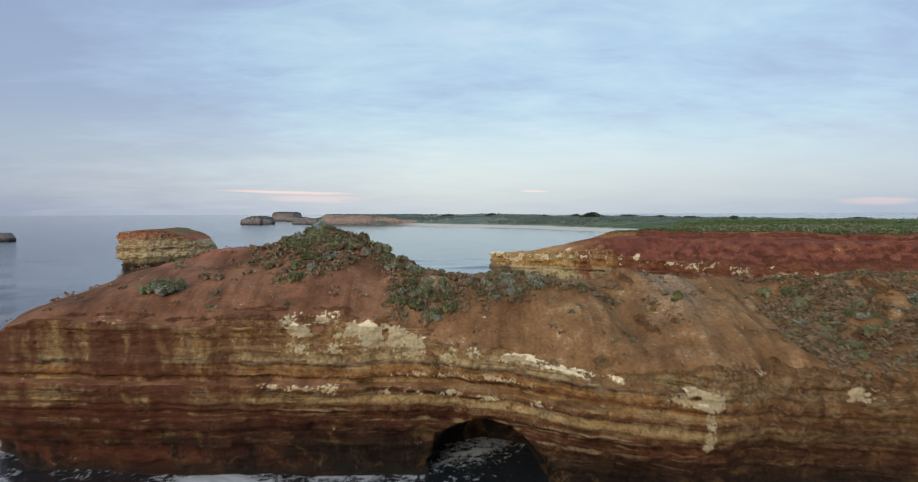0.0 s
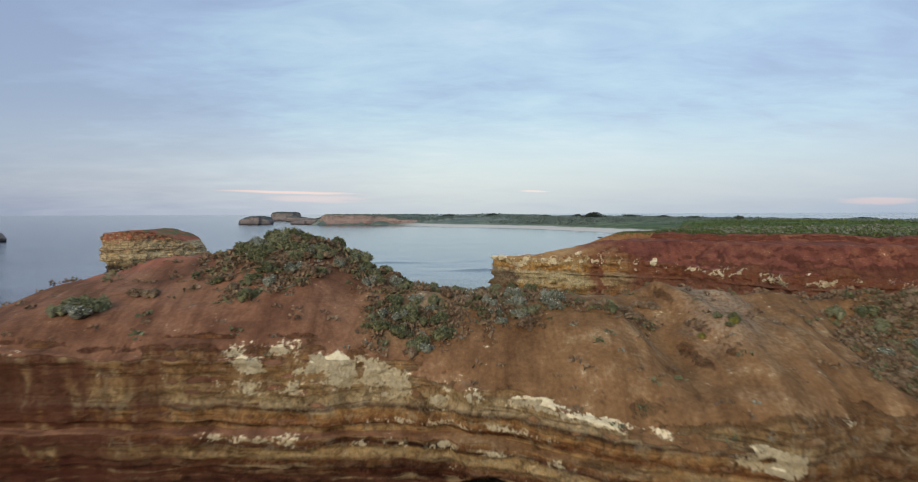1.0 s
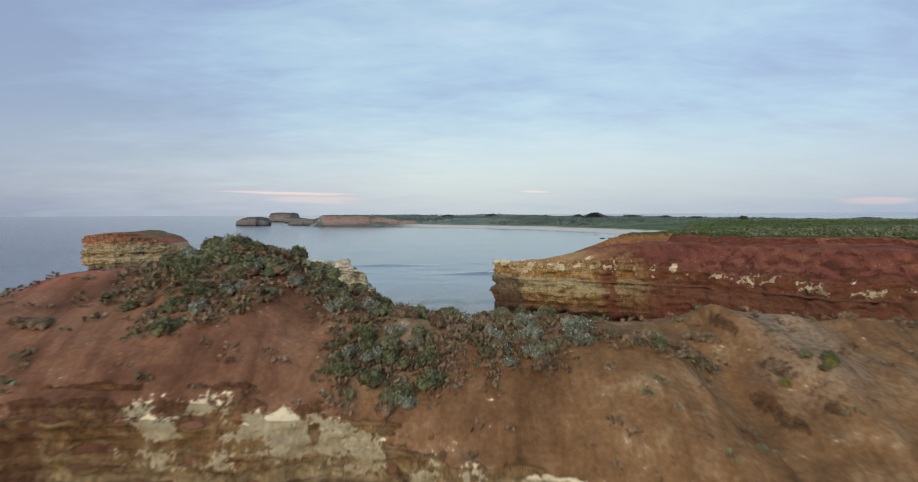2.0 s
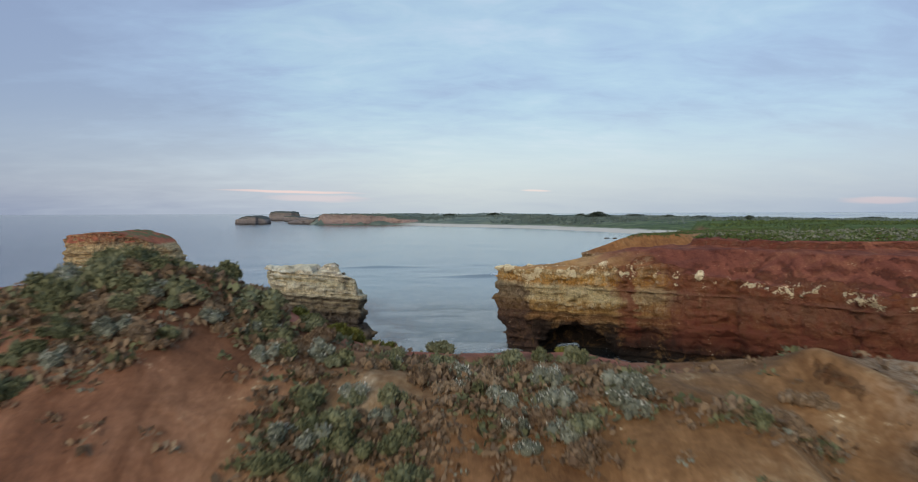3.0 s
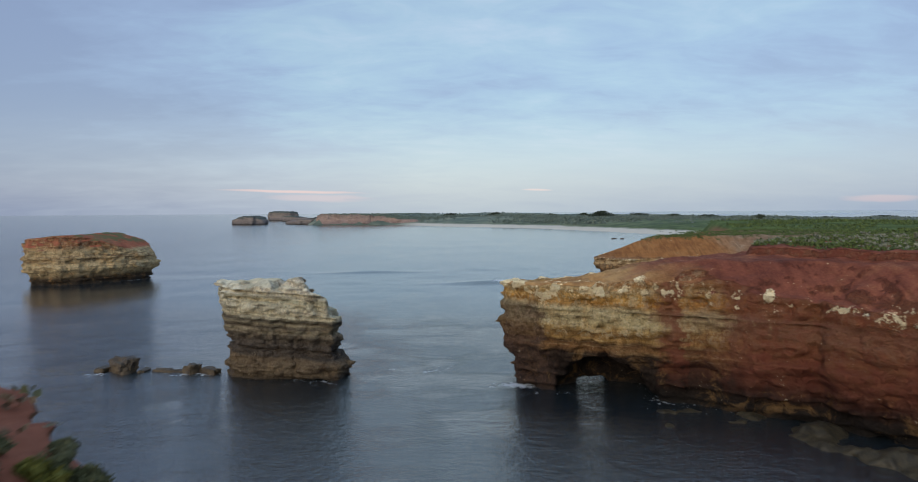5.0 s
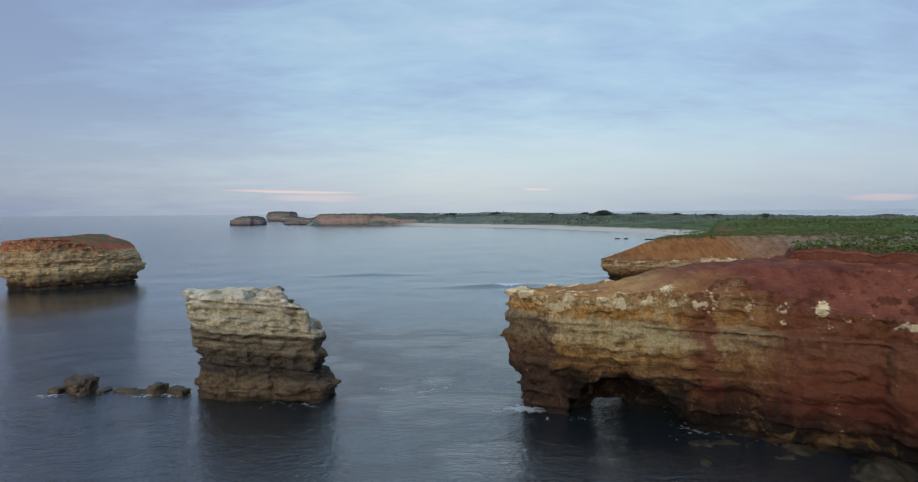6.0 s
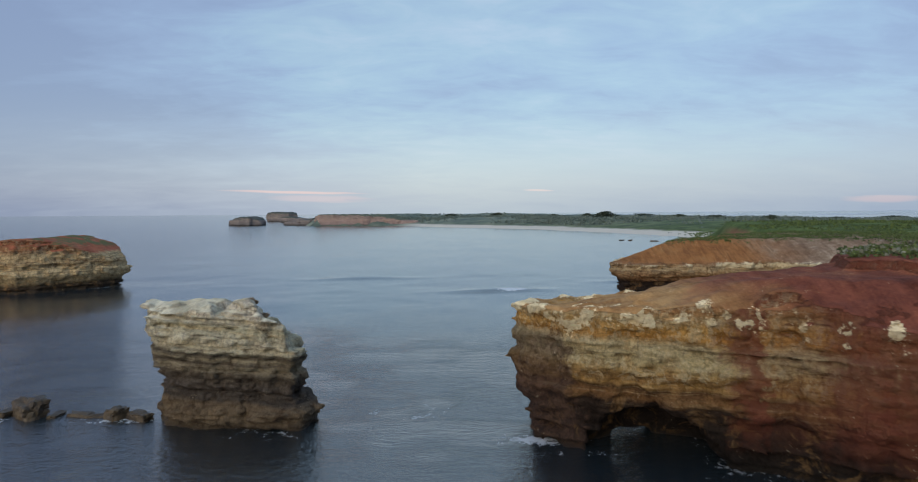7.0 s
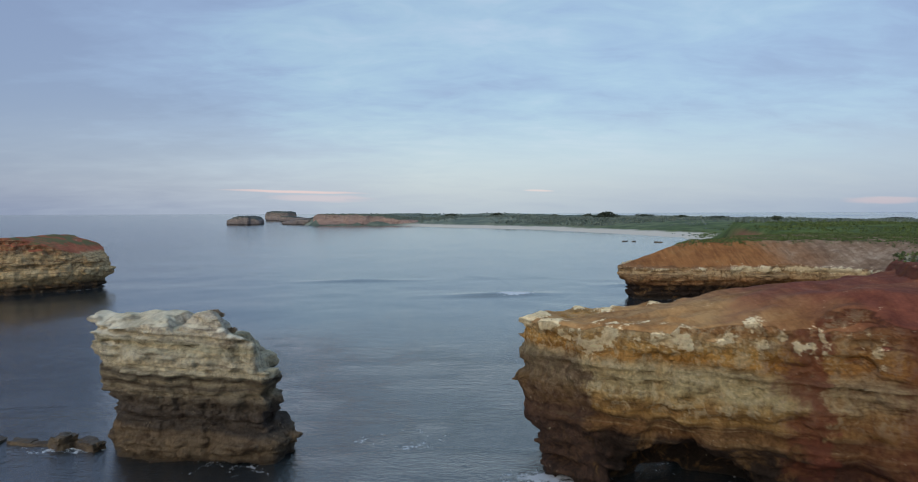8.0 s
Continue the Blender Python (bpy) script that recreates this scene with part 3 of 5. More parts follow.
class Land:
    """A block of land with bedded cliffs: an outline, a height of the ground, a lean of the face by height."""

    def __init__(self, low, high, h, outline, ground, face, seed, beds=0.45, wobble=1.0, dip=0.0, hollows=(), rough=0.3, lumps=0.25, bottom=-1.2, fine=1.0):
        rng = np.random.default_rng(seed)
        xs, ys = np.arange(low[0], high[0], h), np.arange(low[1], high[1], h)
        hz = h * fine
        zs = np.arange(bottom, high[2], hz)
        X, Y = np.meshgrid(xs, ys, indexing="ij")
        d = inside_by(outline, X, Y)
        for size, amount in ((14, 1.3), (6, 0.8), (2.4, 0.4)):
            d = d + rough_noise(X.shape, (size / h, size / h), rng) * amount * wobble
        top = ground(X, Y)
        for size, amount in ((5, 1.0), (2, 0.5), (0.9, 0.28)):
            top = top + rough_noise(X.shape, (max(size / h, 1.01),) * 2, rng) * amount * lumps
        warp = rough_noise(X.shape, (18 / h, 18 / h), rng) * 0.35 + (dip(X) if callable(dip) else X * dip)
        hs, vs = bed_profile(rng, -6, 34, beds)
        shape = (len(xs), len(ys), len(zs))
        Z = zs[None, None, :].astype(np.float32)
        zz = Z + warp[:, :, None].astype(np.float32)
        side = d[:, :, None].astype(np.float32) - np.interp(zs, face[0], face[1]).astype(np.float32)[None, None, :]
        patchy = 0.75 + 0.35 * rough_noise(X.shape, (7 / h, 7 / h), rng)[:, :, None]
        side += np.interp(zz, hs, vs).astype(np.float32) * patchy
        side += rough_noise(shape, (3.0 / h, 3.0 / h, max(1.0 / hz, 1.01)), rng) * rough * 1.1
        side += rough_noise(shape, (max(1.2 / h, 1.01),) * 2 + (max(0.4 / hz, 1.01),), rng) * rough * 0.9
        side += (np.abs(rough_noise(shape, (1.9 / h, 1.9 / h, max(1.3 / hz, 1.01)), rng)) - 0.3) * rough * 2.0
        side += (np.abs(rough_noise(shape, (max(0.8 / h, 1.01),) * 2 + (max(0.55 / hz, 1.01),), rng)) - 0.3) * rough * 1.3
        side += ((np.abs(rough_noise(X.shape, (3.4 / h, 3.4 / h), rng)) - 0.3) * 1.1 * min(wobble, 1.0))[:, :, None]
        up = (top[:, :, None].astype(np.float32) - Z) * 0.85
        blend = np.clip(0.5 + 0.5 * (side - up) / 0.7, 0, 1)
        f = side * (1 - blend) + up * blend - 0.7 * blend * (1 - blend)
        for hollow in hollows:
            cut = hollow(X[:, :, None], Y[:, :, None], Z) + rough_noise(shape, (2.0 / h, 2.0 / h, max(0.8 / hz, 1.01)), rng) * 0.5
            f = np.minimum(f, cut)
        f[0], f[-1], f[:, 0], f[:, -1], f[:, :, -1] = -1, -1, -1, -1, -1
        self.xs, self.ys, self.h, self.field, self.ground = xs, ys, h, f, top
        solid = f > 0
        k = len(zs) - 1 - np.argmax(solid[:, :, ::-1], axis=2)
        a = np.take_along_axis(f, k[:, :, None], 2)[:, :, 0]
        b = np.take_along_axis(f, np.minimum(k + 1, len(zs) - 1)[:, :, None], 2)[:, :, 0]
        self.tops = np.where(solid.any(2), zs[k] + hz * a / np.maximum(a - b, 1e-6), -9.0)
        self.verts, self.faces = whole(*skin(f, (xs[0], ys[0], zs[0]), np.array((h, h, hz))))

    def height(self, x, y):
        i, j = int(round((x - self.xs[0]) / self.h)), int(round((y - self.ys[0]) / self.h))
        if 0 <= i < len(self.xs) and 0 <= j < len(self.ys):
            return float(self.tops[i, j])
        return -9.0

    def build(self, name, material, label, category, ground_name, ground_label, bare=1.0, pale=None, pale_name="limestone_outcrop"):
        """The thing, with its rock face and the ground that covers it as parts."""
        c = self.verts[self.faces].mean(1)
        i = np.clip(((c[:, 0] - self.xs[0]) / self.h).round().astype(int), 0, len(self.xs) - 1)
        j = np.clip(((c[:, 1] - self.ys[0]) / self.h).round().astype(int), 0, len(self.ys) - 1)
        a, b, d = (self.verts[self.faces[:, k]] for k in (0, 1, 2))
        n = np.cross(b - a, d - a)
        n = n[:, 2] / np.maximum(np.linalg.norm(n, axis=1), 1e-9)
        covered = (c[:, 2] > self.ground[i, j] - bare) & (c[:, 2] > 5)
        thing = tagged(new(name), label, category)
        chalk = np.zeros(len(self.verts))
        if pale:
            x, y, z = self.verts.T
            chalk = np.clip(pale(x, y, z), 0, 1)
            nv = np.zeros((len(self.verts), 3))
            nf = np.cross(b - a, d - a)
            for k in range(4):
                np.add.at(nv, self.faces[:, k], nf)
            nv /= np.maximum(np.linalg.norm(nv, axis=1), 1e-9)[:, None]
            lump = 0.5 + fbm(x + z * 0.6, z * 2 + y * 0.7, 1.1, 83, 3)
            self.verts = self.verts + nv * (np.clip(chalk * 1.6 - 0.4, 0, 1) * np.clip(lump, 0, 1.3) * 0.18)[:, None]
        bright = chalk[self.faces].mean(1) > 0.42
        lumps_of = pieces(self.faces, bright, 14)
        bright = np.zeros(len(self.faces), bool)
        for keep in lumps_of:
            bright[keep] = True
        for what, keep, text in (("cliff", ~covered & ~bright, ""), (ground_name, covered & ~bright, ground_label), *((pale_name, keep, "cream white weathered limestone") for keep in lumps_of)):
            used, again = np.unique(self.faces[keep], return_inverse=True)
            me = mesh_of(what, self.verts[used], again.reshape(-1, 4))
            mark = me.attributes.new("pale", "FLOAT", "POINT")
            mark.data.foreach_set("value", chalk[used].astype(np.float32))
            me.materials.append(material)
            ob = new(what, me)
            ob.parent = thing
            tagged(ob, text)
        self.field = None
        return thing


def part(name, bm, material, parent, label=""):
    me = bpy.data.meshes.new(name)
    bm.to_mesh(me)
    bm.free()
    me.materials.append(material)
    ob = new(name, me)
    ob.parent = parent
    return tagged(ob, label)


def curve_of(*pairs):
    a, b = [p[0] for p in pairs], [p[1] for p in pairs]
    return lambda v: np.interp(v, a, b)


# ---- near headland ----
NEAR = [(-57, 78), (-52, 69), (-46, 63.5), (-38, 62), (-30, 61), (-20, 60.4), (-8, 60.2), (-1, 59.8), (5, 58), (11, 55.6), (20, 54.4), (26, 57), (36, 56), (46, 55), (58, 50), (76, 48),
        (76, 92), (64, 84), (50, 79), (38, 77.5), (24, 74), (18, 75.5), (14.3, 78.2), (11.5, 81.5), (8.5, 85), (5, 84.5), (1, 83), (-3, 83), (-7, 85.5), (-12, 88.5), (-19, 92.5), (-30, 95), (-42, 92), (-52, 87)]
lip_y = curve_of((-48, 66), (-38, 62.5), (-20, 60.8), (-1, 60.3), (5, 58.5), (11, 56), (20, 54.8), (26, 57.5), (36, 56), (60, 50))
lip_z = curve_of((-57, 6), (-50, 8.5), (-46, 11.5), (-42, 14.4), (-38, 15.6), (-30, 15.6), (-23, 15.2), (-15, 15.2), (-4, 13.8), (4, 12.9), (11, 11.2), (20, 10.8), (26, 10.6), (36, 9.4), (60, 9))
top_z = curve_of((-57, 7.5), (-50, 10), (-46, 13.0), (-43, 16), (-38, 17.4), (-35, 18.7), (-27, 20.8), (-20, 21.4), (-15, 22.5), (-11, 22.5), (-8, 20.6), (-4, 18.8), (0, 18.3), (6, 18.3), (12, 18.5), (22, 18.4), (40, 18.2), (76, 18.6))
top_y = curve_of((-48, 74), (-38, 74), (-27, 75), (-19, 72.5), (-12, 71), (-7, 71.5), (0, 71.5), (6, 71.3), (12, 70.5), (40, 71.5), (76, 74))


def near_ground(X, Y):
    a, b = lip_y(X), top_y(X)
    s = np.clip((Y - a) / (b - a), 0, 1)
    even = s ** np.interp(X, [-32, -20, -14, 0], [0.5, 0.72, 0.72, 0.55])
    round_over = 1 - (1 - np.clip(s / 0.78, 0, 1)) ** 1.6
    share = np.interp(X, [-9, -3, 12, 17], [0, 1, 1, 0])
    front = lip_z(X) + (top_z(X) - lip_z(X)) * (even * (1 - share) + round_over * share)
    gully = 1.5 * np.exp(-((X - 34) / 6) ** 2) * np.sin(s * math.pi)
    rills = np.clip((X - 8) / 8, 0, 1) * np.sin(np.clip(s, 0.05, 1) * 2.6) * (fbm(X + (Y - 60) * 0.35, Y * 0.3, 4.5, 101, 3) * 1.5 + 0.6 * np.exp(-((X - 23 - (Y - 60) * 0.25) / 3) ** 2))
    return front - gully + rills - np.maximum(Y - b, 0) * np.interp(X, [-24, -18, -14, -12, -7.5, -3, 2, 8, 12], [0.04, 0.07, 0.16, 0.22, 0.21, 0.17, 0.15, 0.165, 0.24])


def near_sag(X):
    """The beds lie level to the west and sink towards the east."""
    return np.clip(X - 2, 0, 40) * 0.09


def near_cave(X, Y, Z):
    wide = 6.0 - np.maximum(Y - 62, 0) * 0.12
    return (np.sqrt(((X - 2.2) / wide) ** 2 + ((Z + 1.0) / 7.6) ** 2) - 1) * 5 + np.maximum(Y - 73, 0) * 1.6


def spot(a, b, ca, cb, ra, rb):
    return np.exp(-((a - ca) / ra) ** 4 - ((b - cb) / rb) ** 4)


def near_pale(x, y, z):
    t = 1.2 * spot(x, z, -12.2, 15.0, 3.0, 1.0) + 1.4 * spot(x + (z - 14) * 0.9, z, -6.9, 13.9, 1.7, 1.9) + 0.4 * spot(x, z, -11.5, 12.9, 5.5, 0.7)
    t += 0.9 * spot(x + (z - 14) * 0.6, z, -4.7, 13.3, 1.2, 1.4)
    t += 1.3 * spot(x, z, -1.3, 12.2, 0.9, 0.8) + spot(x, z, 1.0, 12.7, 0.6, 0.6) + 0.75 * spot(x, z, 5.2, 12.4, 2.0, 0.45) + 0.5 * spot(x, z - (11 - x) * 0.12, 11, 11.5, 5.0, 0.3)
    t += 1.3 * spot(x, z + (x - 19) * 0.2, 18.7, 9.9, 2.2, 0.8) + 0.7 * spot(x, z, 20, 6.5, 0.5, 2.2) + 0.8 * spot(x, z, 33.2, 9.6, 1.1, 0.9) + 0.6 * spot(x, z, 25.5, 11, 1.2, 0.7)
    t += 0.55 * spot(x, z, -14, 9.4, 4.0, 0.35) + 0.5 * spot(x, z, 0, 9.0, 8, 0.3) + 0.5 * spot(x, z, 1, 10.6, 7, 0.3)
    return t * np.clip((66.5 - y) / 1.5, 0, 1) * (0.68 + 0.85 * fbm(x, z * 1.6, 1.5, 85, 3))


near_land = Land((-60, 46, 0), (77, 98, 24.6), 0.3, NEAR, near_ground, ([-2, 0, 3, 6, 8, 10, 14, 24], [5.2, 4.8, 3.4, 1.2, 0.5, 0.2, 0.0, 0.4]), 11, beds=0.8, wobble=0.7, hollows=(near_cave,), fine=0.55, dip=near_sag, rough=0.22)
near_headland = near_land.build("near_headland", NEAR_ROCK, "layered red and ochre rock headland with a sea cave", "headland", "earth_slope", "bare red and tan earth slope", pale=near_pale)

# ---- arched headland ----
ARCHED = [(8.0, 166.8), (11.4, 161.6), (19, 156.4), (28, 152), (36, 147.7), (42.5, 145), (47, 137.5), (55, 127), (70, 120), (92, 110), (112, 108),
          (112, 196), (70, 190), (56, 184), (47, 179.5), (38, 175.5), (30, 174), (14, 177.5), (8, 173.5)]


arched_edge = curve_of((8, 15.2), (12, 15.5), (20, 15.9), (27, 16.1), (33, 16.0), (36, 15.4), (45, 14.5), (60, 14.0))
arched_top = curve_of((8, 15.2), (16, 15.7), (21, 16.4), (26, 17.5), (30, 18.3), (35, 18.5), (40, 18.8), (60, 19.1))
arched_run = curve_of((20, 7), (27, 5.5), (31, 5), (60, 5))


def arched_scarp(X, Y):
    """1 on the upper step of the headland, behind its dark rim."""
    front = curve_of((36, 147.7), (42.5, 145), (47, 137.5), (55, 127), (70, 120), (92, 110))(X)
    back_from_sea = np.minimum((Y - front) * 0.75 - 10.5, (X - 40 - (Y - 160) * 0.36) * 0.9)
    return np.clip((back_from_sea - fbm(X, Y, 7, 99, 3) * 0.8) / 0.8, 0, 1)


def arched_ground(X, Y):
    d = inside_by(ARCHED, X, Y)
    run = arched_run(X)
    edge, top = arched_edge(X) - np.clip(Y - 165, 0, 20) * 0.12, arched_top(X) - np.clip(Y - 163, 0, 60) * np.interp(X, [24, 32, 42, 48], [0.15, 0.1, 0.08, 0.0])
    knob = 0.6 * np.clip(fbm(X, Y, 2.6, 95, 3), -0.2, 0.8) * np.exp(-((d - 1.3) / 1.5) ** 2)
    lip = 1.2 * arched_scarp(X, Y)
    return edge + (top - edge) * np.clip(d / run, 0, 1) ** 0.85 + lip + knob


def arch_mouth(X, Y, Z):
    deep = np.maximum(Y - 164.5, 0) * 1.3
    return (np.sqrt(((X - 20.5 - (Y - 158) * 0.1) / 6.8) ** 2 + ((Z + 1.5) / 7.3) ** 2) - 1) * 4 + deep


def arch_hole(X, Y, Z):
    return (((np.abs(X - 20.0 - (Y - 164) * 0.12) / 2.3) ** 4 + (np.abs(Z + 1.0) / 1.9) ** 4) ** 0.25 - 1) * 3


def arched_pale(x, y, z):
    d = inside_by(ARCHED, x, y)
    rim = np.interp(x, [8, 14, 20, 27, 36, 50, 60], [15.5, 15.7, 16.1, 16.3, 15.6, 14.6, 14.0]) + 0.4 * np.sin(x * 0.9)
    knobs = np.clip(3.2 * fbm(x - y * 0.6, z * 1.3 + y * 0.5, 2.0, 87, 3) + np.interp(x, [28, 34], [0.25, 0.0]), 0, 1) * np.exp(-((z - rim + 1.0) / 1.2) ** 2) * np.clip((2.3 - d) / 1.0, 0, 1)
    drop = 0.46 * spot(x, z, 37.6, 15.0, 0.4, 1.3)  + 0.5 * spot(x, z, 32.5, 13.6, 1.6, 0.25)
    return (knobs + drop * np.clip((3 - d) / 2, 0, 1)) * np.interp(x, [27, 33], [1.0, 0.66]) * np.clip(0.75 + 0.7 * fbm(x - y * 0.6, z * 1.2, 0.9, 93, 2), 0, 1.2)


arched_land = Land((2, 105, 0), (113, 224, 23.4), 0.4, ARCHED, arched_ground, ([-2, 0, 2, 5, 7, 14, 24], [2.6, 2.4, 2.0, 1.2, 0.4, 0.0, 0.3]), 23, beds=0.5, hollows=(arch_mouth, arch_hole), fine=0.6, lumps=0.4, rough=0.4)
arched_headland = arched_land.build("arched_headland", FAR_ROCK, "red earth and cream limestone headland pierced by an arch", "headland", "earth_slope", "dark red earth slope", pale=arched_pale)

# ---- sea stack ----
STACK = [(-36, 171), (-34.5, 166.5), (-27, 165.5), (-17.6, 166), (-16.1, 169.5), (-19.0, 175.5), (-25, 178), (-34, 177)]


def stack_ground(X, Y):
    u = X + fbm(X, Y, 3.0, 3, 3) * 0.9
    t = np.interp(u, [-36, -21.9, -20.6, -18.9, -17.8, -15], [14.6, 15.0, 13.0, 12.5, 9.9, 9.4])
    notch = 1.0 * np.exp(-((u + 25.2) / 1.0) ** 2)
    return t - notch - np.maximum(Y - 168.5, 0) * np.interp(u, [-27, -23], [0.15, 0.5])


stack_land = Land((-42, 160, 0), (-10, 185, 17), 0.22, STACK, stack_ground,
                  ([-2, 0, 2.2, 2.9, 3.8, 7, 9.6, 10.4, 12.4, 13.6, 16], [0.5, 0.3, 0.2, 1.0, 1.7, 1.6, 0.0, 0.6, 0.2, 0.0, 0.4]), 31, beds=0.6, wobble=0.6, dip=0.09, rough=0.4, lumps=0.7, fine=0.6)
# the undercut foot stands back from the overhanging cap
stack_land.verts[:, 1] += np.clip(9 - stack_land.verts[:, 2], 0, 9) * np.interp(stack_land.verts[:, 0], [-34, -18], [0.42, 0.3])
sea_stack = stack_land.build("sea_stack", STACK_ROCK, "free-standing pale limestone sea stack with undercut dark base", "sea stack", "cap", "pale weathered limestone cap")

# ---- island and bay point ----
ISLE = [(-152, 306), (-147, 299), (-137, 301), (-126, 309), (-117, 319), (-115, 328), (-124, 338), (-141, 340), (-151, 324)]


def isle_ground(X, Y):
    return np.interp(X, [-154, -143, -134, -127, -120, -114], [16.0, 16.6, 17.4, 15.4, 12.0, 7.0])


isle_land = Land((-164, 288, 0), (-104, 350, 19.4), 0.55, ISLE, isle_ground, ([-2, 0, 2, 3.5, 6, 14, 18], [3.0, 2.6, 2.2, 1.2, 0.0, 0.5, 1.5]), 41, wobble=0.8, beds=0.8, rough=0.6, fine=0.7)
island = isle_land.build("island", ISLAND_ROCK, "low rocky island with banded pale cliffs", "island", "turf", "brown and red turf")

POINT = [(46, 300), (50, 293), (60, 291), (75, 289), (92, 291), (104, 284), (110, 262), (108, 236), (118, 215), (180, 215), (180, 352), (110, 372), (80, 345), (58, 322)]


def point_ground(X, Y):
    d = inside_by(POINT, X, Y)
    return 9.0 + 6.2 * np.clip(d / 14, 0, 1) ** 0.95 + np.clip((X - 70) / 60, 0, 1) * 1.0 + fbm(X, Y, 12, 97, 3) * 0.3


point_land = Land((42, 200, 0), (181, 376, 22), 0.65, POINT, point_ground, ([-2, 0, 3, 4.5, 6, 18], [4.0, 3.6, 3.0, 1.5, 0, 0]), 47, wobble=1.2, beds=0.8, rough=0.6, fine=0.6)
bay_point = point_land.build("bay_point", POINT_ROCK, "ochre headland with a white limestone band", "headland", "turf", "orange earth and dry turf", pale=lambda x, y, z: 0.85 * np.exp(-((z - 8.6) / 1.0) ** 2) * np.clip(0.7 + 0.8 * fbm(x, y, 9, 89, 3), 0, 1) * (x < 108), pale_name="limestone_band")

# ---- mainland ----
COAST = [(240, -900), (110, 0), (72, 52), (72, 86), (88, 104), (108, 112), (108, 216), (120, 232), (122, 262), (130, 280), (130, 350), (112, 366), (140, 470), (172, 590), (192, 717), (160, 805),
         (87, 970), (-27, 1087), (-137, 1235), (-252, 1240), (-262, 1300), (-300, 1800), (-420, 2600), (-500, 4850), (4850, 4850), (4850, -900)]


def spread(points):
    """Grid lines, close together near, wide apart far off: (end, step) pairs."""
    v, x = [points[0]], points[0]
    for end, step in points[1:]:
        n = max(1, int(round((end - x) / step)))
        v += [x + (end - x) * (k + 1) / n for k in range(n)]
        x = end
    return np.array(v)


def sheet(xs, ys, z, keep=None):
    X, Y = np.meshgrid(xs, ys, indexing="ij")
    n, m = X.shape
    verts = np.stack((X, Y, z), -1).reshape(-1, 3)
    i = np.arange(n * m).reshape(n, m)
    faces = np.stack((i[:-1, :-1], i[1:, :-1], i[1:, 1:], i[:-1, 1:]), -1).reshape(-1, 4)
    if keep is not None:
        faces = faces[keep.reshape(-1)[faces].any(1)]
    return verts, faces


def main_height(X, Y):
    d = inside_by(COAST, X, Y)
    cliffs = np.clip((640 - Y) / 120, 0, 1)
    steep = (20.3 - 4.0 * np.clip((Y - 160) / 120, 0, 1)) * np.clip((d + 1) / 10, 0, 1) ** 0.7 - 7 * np.clip((d - 80) / 500, 0, 1)
    dune = 1.8 * np.clip(d / 14, 0, 1) + 3.2 * np.clip((d - 14) / 22, 0, 1) + 6 * np.clip((d - 30) / 110, 0, 1)
    tip = np.clip((-120 - X) / 40, 0, 1) * np.clip((1700 - Y) / 200, 0, 1)
    z = steep * cliffs + dune * (1 - cliffs)
    z = z * (1 - tip) + tip * 15 * np.clip((d + 2) / 5, 0, 1)
    inland = np.clip(d / 160, 0, 1)
    z += inland * (fbm(X, Y, 160, 5) * 1.6 + np.clip((Y - 900) / 2500, 0, 1) * (-2 + fbm(X, Y, 700, 6) * 4.5))
    z -= inland * (4.0 * np.clip((X - 260) / 800, 0, 1) + 13.0 * np.clip((np.hypot(X, Y) - 800) / 1500, 0, 1) * np.clip((X - 150) / 600, 0, 1))
    z += np.clip(d / 20, 0, 1) * fbm(X, Y, 28, 7) * 0.55
    # the low country sinks out of sight behind its last rise
    away, bearing = np.hypot(X, Y), X / np.maximum(Y, 1.0)
    rim = np.interp(bearing, [-0.1, 0.05, 0.2, 0.45, 0.7, 2.0], [2900, 2500, 2050, 1750, 1500, 1500]) + 160 * fbm(X, Y, 420, 8, 2)
    z = z + inland * np.clip(1 - np.abs(away - rim + 150) / 260, 0, 1) * (2.0 + 2.5 * fbm(X, Y, 130, 9, 3))
    z = np.where(away > rim, -2.5, np.where(d > 30, np.maximum(z, 2.0), z))
    return np.where(d < -2, -2.5, z), d


gx = spread([-620, (-240, 20), (60, 8), (260, 3.5), (520, 10), (1500, 30), (4850, 120)])
gy = spread([-900, (0, 60), (90, 6), (420, 3.5), (800, 6), (1350, 9), (3000, 30), (4850, 120)])
GX, GY = np.meshgrid(gx, gy, indexing="ij")
gz, gd = main_height(GX, GY)
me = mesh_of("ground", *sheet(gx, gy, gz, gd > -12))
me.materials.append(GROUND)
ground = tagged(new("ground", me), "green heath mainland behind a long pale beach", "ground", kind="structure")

# ---- sea ----
sx = spread([-4850, (-900, 150), (-220, 12), (-60, 3), (70, 0.8), (130, 4), (400, 20), (4850, 200)])
sy = spread([-1500, (0, 60), (40, 2), (200, 0.8), (360, 3), (1300, 16), (4850, 150)])
SX, SY = np.meshgrid(sx, sy, indexing="ij")
foam = np.zeros(SX.shape)
for line, strength in ((NEAR, 1.1), (ARCHED, 1.0), (STACK, 0.8), (ISLE, 0.8), (POINT, 0.9)):
    gap = -inside_by(line, SX, SY) + 4
    foam = np.maximum(foam, strength * np.clip(1 - np.maximum(gap, 0) / 7, 0, 1))
bed = -inside_by(COAST, SX, SY)
